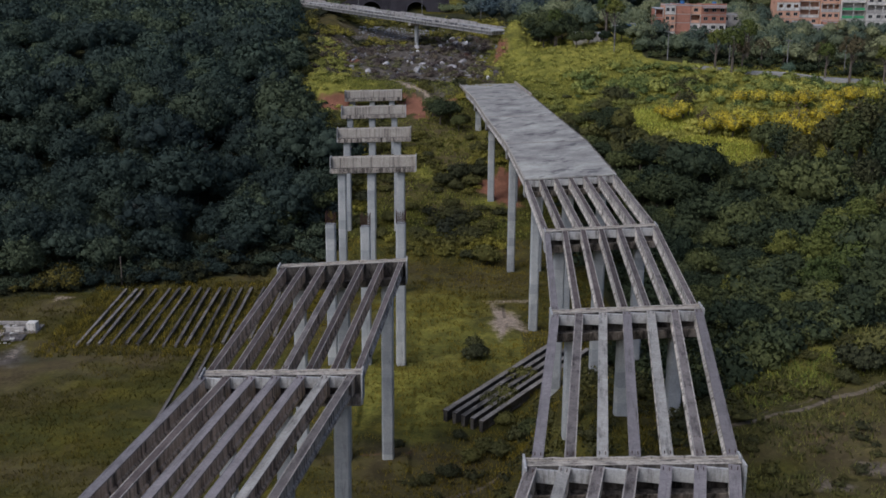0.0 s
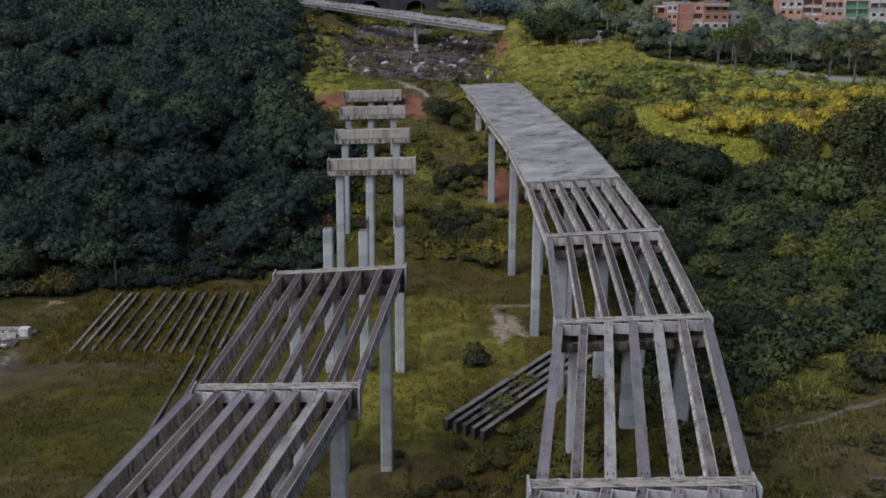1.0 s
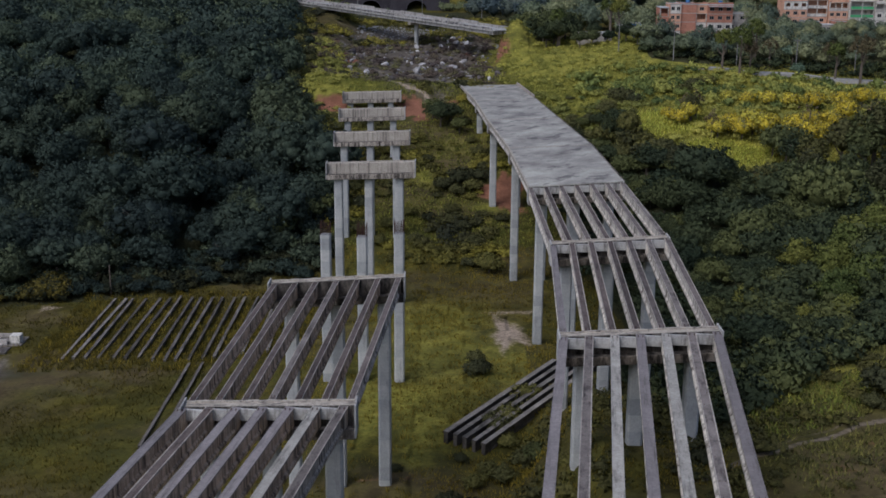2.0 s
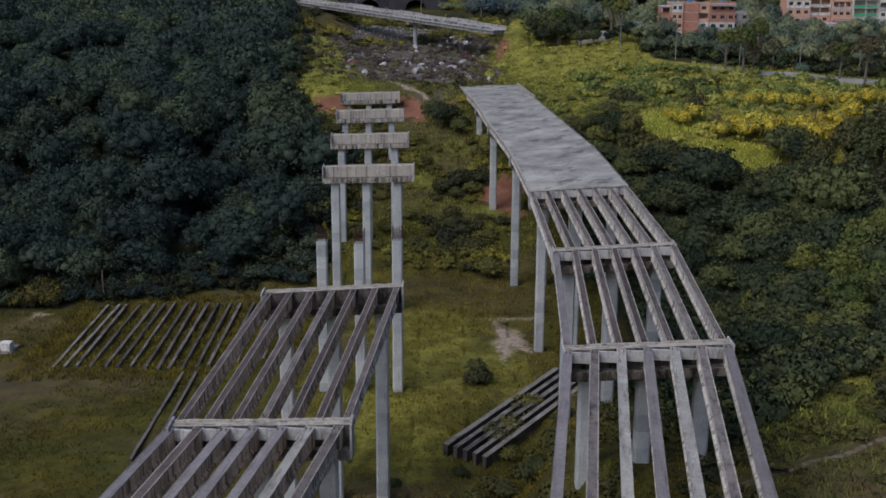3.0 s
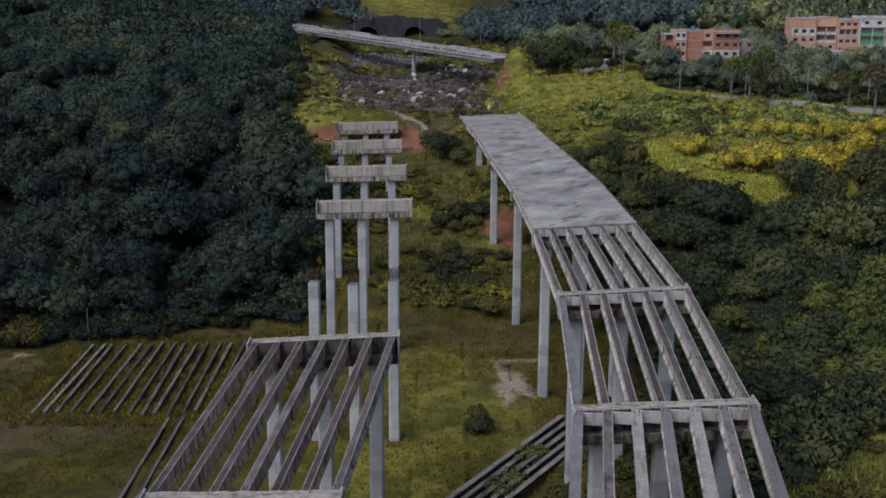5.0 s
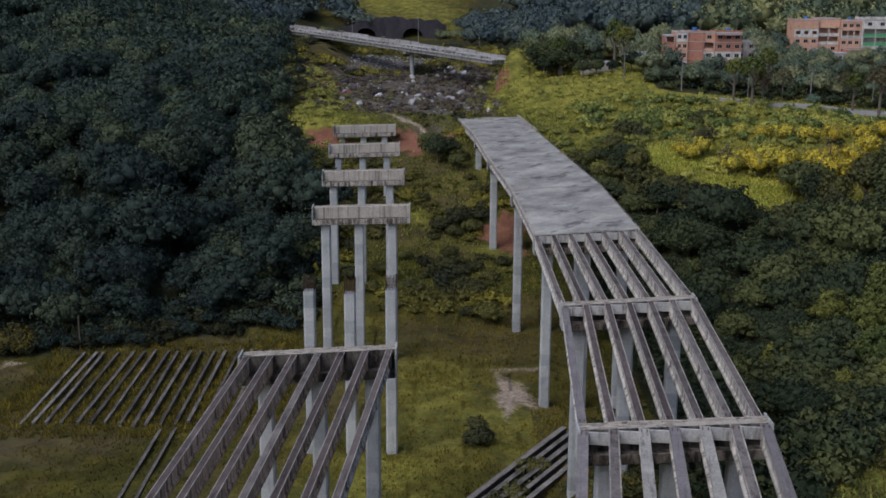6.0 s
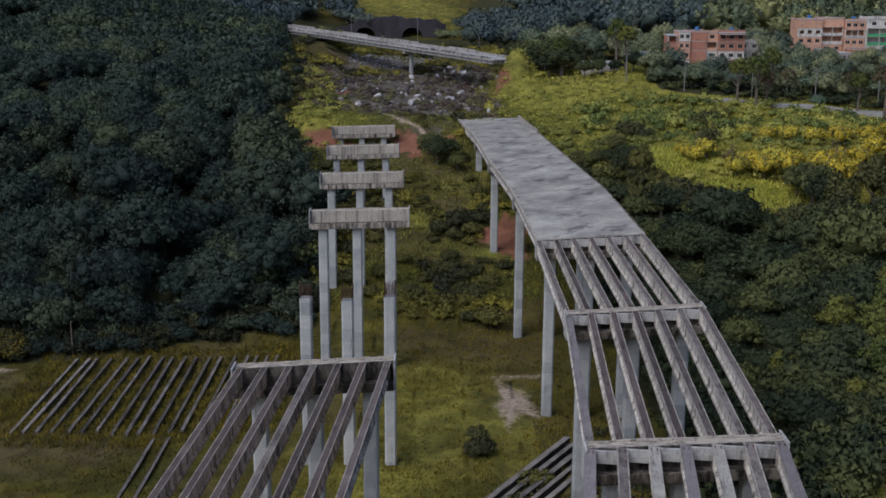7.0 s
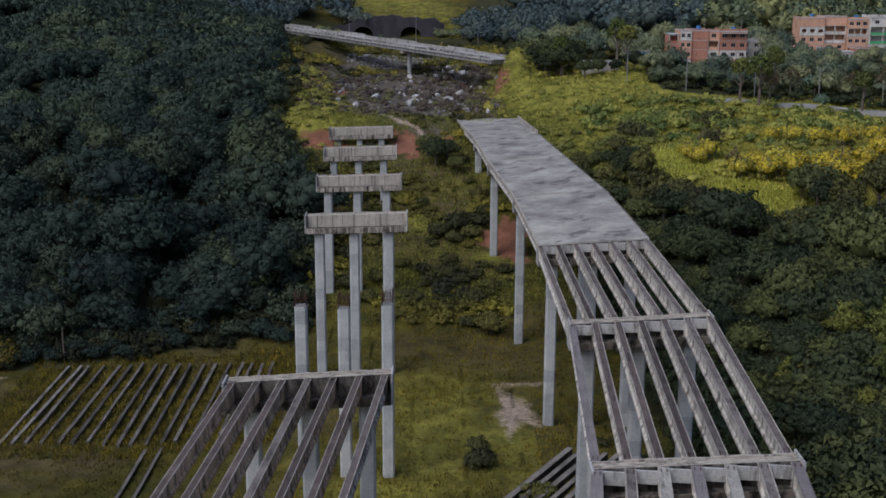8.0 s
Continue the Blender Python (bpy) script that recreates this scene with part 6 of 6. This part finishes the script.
def make_house(x, y, z, w, dep, storeys, mat, label, name="house", yaw=0.0, roof=ROOFSHEET, parapet=0.5, balcony=False, bays=3, open_=(), blank=(), grey=(), rail=None, awning=False, tank=False):
    """A house of raw brick storeys; open_: galleries on columns, blank: storeys with no windows, grey: storeys with a rendered front."""
    sh = 2.9
    root = empty(name, pose(x, y, z, 0, 0, yaw), label, "house", "houses above the road")
    ops = [(w * (i + 0.5) / max(1, bays), min(0.75, w / max(1, bays) * 0.32), 0.95, 2.15) for i in range(bays)]
    for s in range(storeys):
        if s in open_:
            part("wall", box(bmesh.new(), 0.3, w - 0.3, 2.2, 2.4, s * sh, s * sh + sh), mat, root)
        else:
            bm = bmesh.new()
            panel_with_openings(bm, w, [] if s in blank else ops, sh, s * sh, 0.0, 0.22)
            part("wall", bm, mat, root)
    part("side_wall", box(bmesh.new(), 0, 0.22, 0.225, dep, 0, storeys * sh), mat, root)
    part("side_wall", box(bmesh.new(), w - 0.22, w, 0.225, dep, 0, storeys * sh), mat, root)
    part("back_wall", box(bmesh.new(), 0.225, w - 0.225, dep - 0.22, dep, 0, storeys * sh), mat, root)
    if parapet:
        part("parapet", box(bmesh.new(), 0, w, 0, 0.2, storeys * sh + 0.22, storeys * sh + 0.22 + parapet), mat, root)
        part("parapet", box(bmesh.new(), 0, 0.2, 0.205, dep, storeys * sh + 0.22, storeys * sh + 0.22 + parapet * 0.8), mat, root)
    part("plinth", box(bmesh.new(), 0, w, 0, dep, -6.0, -0.005), mat, root)
    for s in range(storeys):
        part("floor_band", box(bmesh.new(), -0.05, w + 0.05, -0.06, 0.24, s * sh + 2.72, s * sh + 2.92), RENDERGREY, root)
        part("floor_slab", box(bmesh.new(), 0.25, w - 0.25, 0.26, dep - 0.25, s * sh - 0.12, s * sh + 0.03), RENDERGREY, root)
        if s in grey:
            bm = bmesh.new()
            panel_with_openings(bm, w, [] if s in blank else ops, 2.66, s * sh + 0.03, -0.024, 0.02)
            part("rendered_front", bm, WHITE_WALL, root, "pale rendered front of one storey")
        if s in open_:
            for k in range(bays + 1):
                u = 0.15 + (w - 0.3) * k / bays
                part("post", box(bmesh.new(), u - 0.13, u + 0.13, 0.02, 0.25, s * sh + 0.04, s * sh + 2.715), WHITE_WALL, root)
            part("railing", box(bmesh.new(), 0.3, w - 0.3, 0.05, 0.15, s * sh + 0.05, s * sh + 0.95), rail or mat, root)
            continue
        if s in blank:
            continue
        for c, hw, sill, head in ops:
            win = part("window", box(bmesh.new(), c - hw, c + hw, 0.12, 0.17, s * sh + sill, s * sh + head), GLASS, root, "dark window pane")
            bm = bmesh.new()
            for a0, a1, b0, b1 in ((-hw, hw, sill, sill + 0.07), (-hw, hw, head - 0.07, head), (-hw, -hw + 0.07, sill + 0.07, head - 0.07), (hw - 0.07, hw, sill + 0.07, head - 0.07), (-0.03, 0.03, sill + 0.07, head - 0.07)):
                box(bm, c + a0, c + a1, 0.07, 0.118, s * sh + b0, s * sh + b1)
            part("frame", bm, RENDERGREY, win)
        if balcony and s > 0:
            part("balcony", box(bmesh.new(), w * 0.08, w * 0.6, -1.25, -0.065, s * sh - 0.1, s * sh + 0.06), RENDERGREY, root)
            part("railing", box(bmesh.new(), w * 0.08, w * 0.6, -1.25, -1.13, s * sh + 0.065, s * sh + 1.0), rail or mat, root)
    part("roof", box(bmesh.new(), -0.1, w + 0.1, -0.1, dep + 0.1, storeys * sh + 0.005, storeys * sh + 0.215), roof, root)
    if awning:
        part("awning", box(bmesh.new(), 0.1, w - 0.1, -1.4, -0.065, (storeys - 1) * sh + 2.3, (storeys - 1) * sh + 2.42), ROOFSHEET, root, "pale sheet awning")
    if tank:
        part("water_tank", tube(bmesh.new(), [(w * 0.6, dep * 0.5, storeys * sh + 0.21), (w * 0.6, dep * 0.5, storeys * sh + 1.3)], 0.7, 12, 1.1), BLUETARP, root, "blue plastic water tank")
        part("aerial", tube(bmesh.new(), [(w * 0.85, dep * 0.3, storeys * sh + 0.21), (w * 0.85, dep * 0.3, storeys * sh + 3.4)], 0.05, 5), RENDERGREY, root)
    return root


make_house(72.6, 400.6, 37.3, 3.0, 7, 3, BRICKRED, "narrow red brick house with balconies", bays=1, balcony=True, parapet=0.0, open_=(2,))
make_house(75.8, 399.0, 35.6, 3.6, 9, 4, BRICKORANGE, "tall narrow house, brick with a rendered top and foot", bays=2, grey=(0, 3), parapet=0.2)
make_house(79.5, 399.6, 38.6, 5.2, 10, 3, BRICKRED, "red brick house with a blank windowless wall", bays=2, blank=(0, 1, 2), parapet=0.3, tank=True)
make_house(84.8, 400.2, 38.4, 3.6, 9, 3, BRICKORANGE, "brick house with open balconies", bays=1, open_=(1,), grey=(0,), parapet=0.4)
make_house(88.5, 399.4, 38.4, 8.4, 9, 3, BRICKRED, "long red brick house with a pale awning", bays=3, awning=True, parapet=0.6, grey=(0,), tank=True)
make_house(82.2, 394.0, 34.4, 5.5, 5, 1, RENDERGREY, "low grey rendered house among trees", bays=2, parapet=0.2)
make_house(97.2, 408.0, 38.0, 7.0, 8, 2, RENDERGREY, "grey rendered house behind the trees", bays=2)
make_house(122.6, 429.0, 38.6, 8.4, 9, 4, BRICKORANGE, "orange hollow-brick house with a high blank parapet wall", bays=3, blank=(3,), grey=(2,), open_=(2,), rail=WHITE_WALL, parapet=0.3, tank=True)
make_house(131.2, 430.0, 39.0, 7.4, 9, 4, BRICKORANGE, "hollow-brick house with an open gallery storey", bays=2, blank=(3,), open_=(2, 1), rail=WHITE_WALL, parapet=0.2)
make_house(138.8, 428.6, 38.2, 6.8, 9, 4, BRICKORANGE, "raw brick house with white floor bands", bays=3, open_=(2,), rail=RENDERGREY, parapet=0.5, tank=True)
make_house(145.9, 427.4, 38.8, 8.8, 9, 4, WHITE_WALL, "high white-rendered house with a green railing", bays=2, open_=(2, 1), rail=GREENPAINT, parapet=0.9)
make_house(155.0, 427.0, 38.0, 9.0, 9, 4, WHITE_WALL, "white-rendered house with open galleries on the slope", bays=3, open_=(2,), rail=RENDERGREY)
make_house(134.2, 420.5, 33.6, 4.6, 6, 2, RENDERGREY, "block house on tall posts below the brick houses", bays=3, open_=(0,), parapet=0.0)
make_house(139.2, 421.5, 34.8, 5.6, 6, 2, BRICKRED, "small red brick house below the row", bays=2, parapet=0.3)
make_house(127.6, 420.0, 34.8, 5.2, 6, 2, RENDERGREY, "grey block house below the row", bays=2, blank=(1,), parapet=0.2)
make_house(42.5, 374.5, gz(47, 374) + 0.1, 10.5, 7, 1, RENDERGREY, "low pale-walled house among trees", bays=3, parapet=0.2)

make_house(60.5, 384.0, gz(61, 384) + 1.6, 3.2, 3, 1, BLUETARP, "small blue-painted shed among the trees", bays=1, parapet=0.0)

# ---- the demolished slab at the edge of the field ----
root = empty("ruined_foundation", Matrix.Translation((-76.5, 200.0, gz(-76.5, 200))), "broken white-walled foundation with rubble in the grass", "ruin")
for x0, x1, y0, y1, z, tip, mat in ((-4.2, 1.5, -1.2, 3.6, 0.16, 1.0, CONC_OLD_PALE), (-8.2, -4.4, -3.4, 2.0, 0.1, -2.0, RENDERGREY), (-11, -8.5, -1.8, 3.2, 0.12, 1.5, CONC_OLD_PALE), (-3.6, 0.2, -4.8, -1.6, 0.06, -1.5, CONC_OLD), (-9.4, -5.0, -6.6, -3.9, 0.05, 2.0, CONC_OLD_PALE)):
    part("slab", box(bmesh.new(), x0, x1, y0, y1, -0.4, 0.0, 0.05), mat, root, "cracked piece of floor slab", pose(0, 0, z, tip * 0.4, tip * 0.5, tip))
part("block", box(bmesh.new(), -0.7, 1.1, -0.2, 1.6, 0.1, 1.6, 0.05), WHITE_WALL, root, "whitewashed block wall")
part("low_wall", box(bmesh.new(), -4.2, -0.95, -0.9, -0.6, 0.1, 1.1, 0.03), RENDERGREY, root)
part("low_wall", box(bmesh.new(), -9, -1.45, 3.3, 3.6, 0.1, 0.8, 0.03), RENDERGREY, root)
rr = random.Random(8)
for k in range(80):
    x, y, s = rr.uniform(-10.5, -1.2), rr.uniform(-9, 3.2), rr.uniform(0.12, 0.6)
    part("debris_block", box(bmesh.new(), -s, s, -s * 0.6, s * 0.6, 0, s * rr.uniform(0.3, 0.9), 0.03), (WHITE_WALL, RENDERGREY, CONC_OLD, CONC_OLD_PALE, CONC_OLD)[k % 5], root, "", pose(x, y, 0.02, rr.uniform(-8, 8), rr.uniform(-8, 8), rr.uniform(0, 180)))
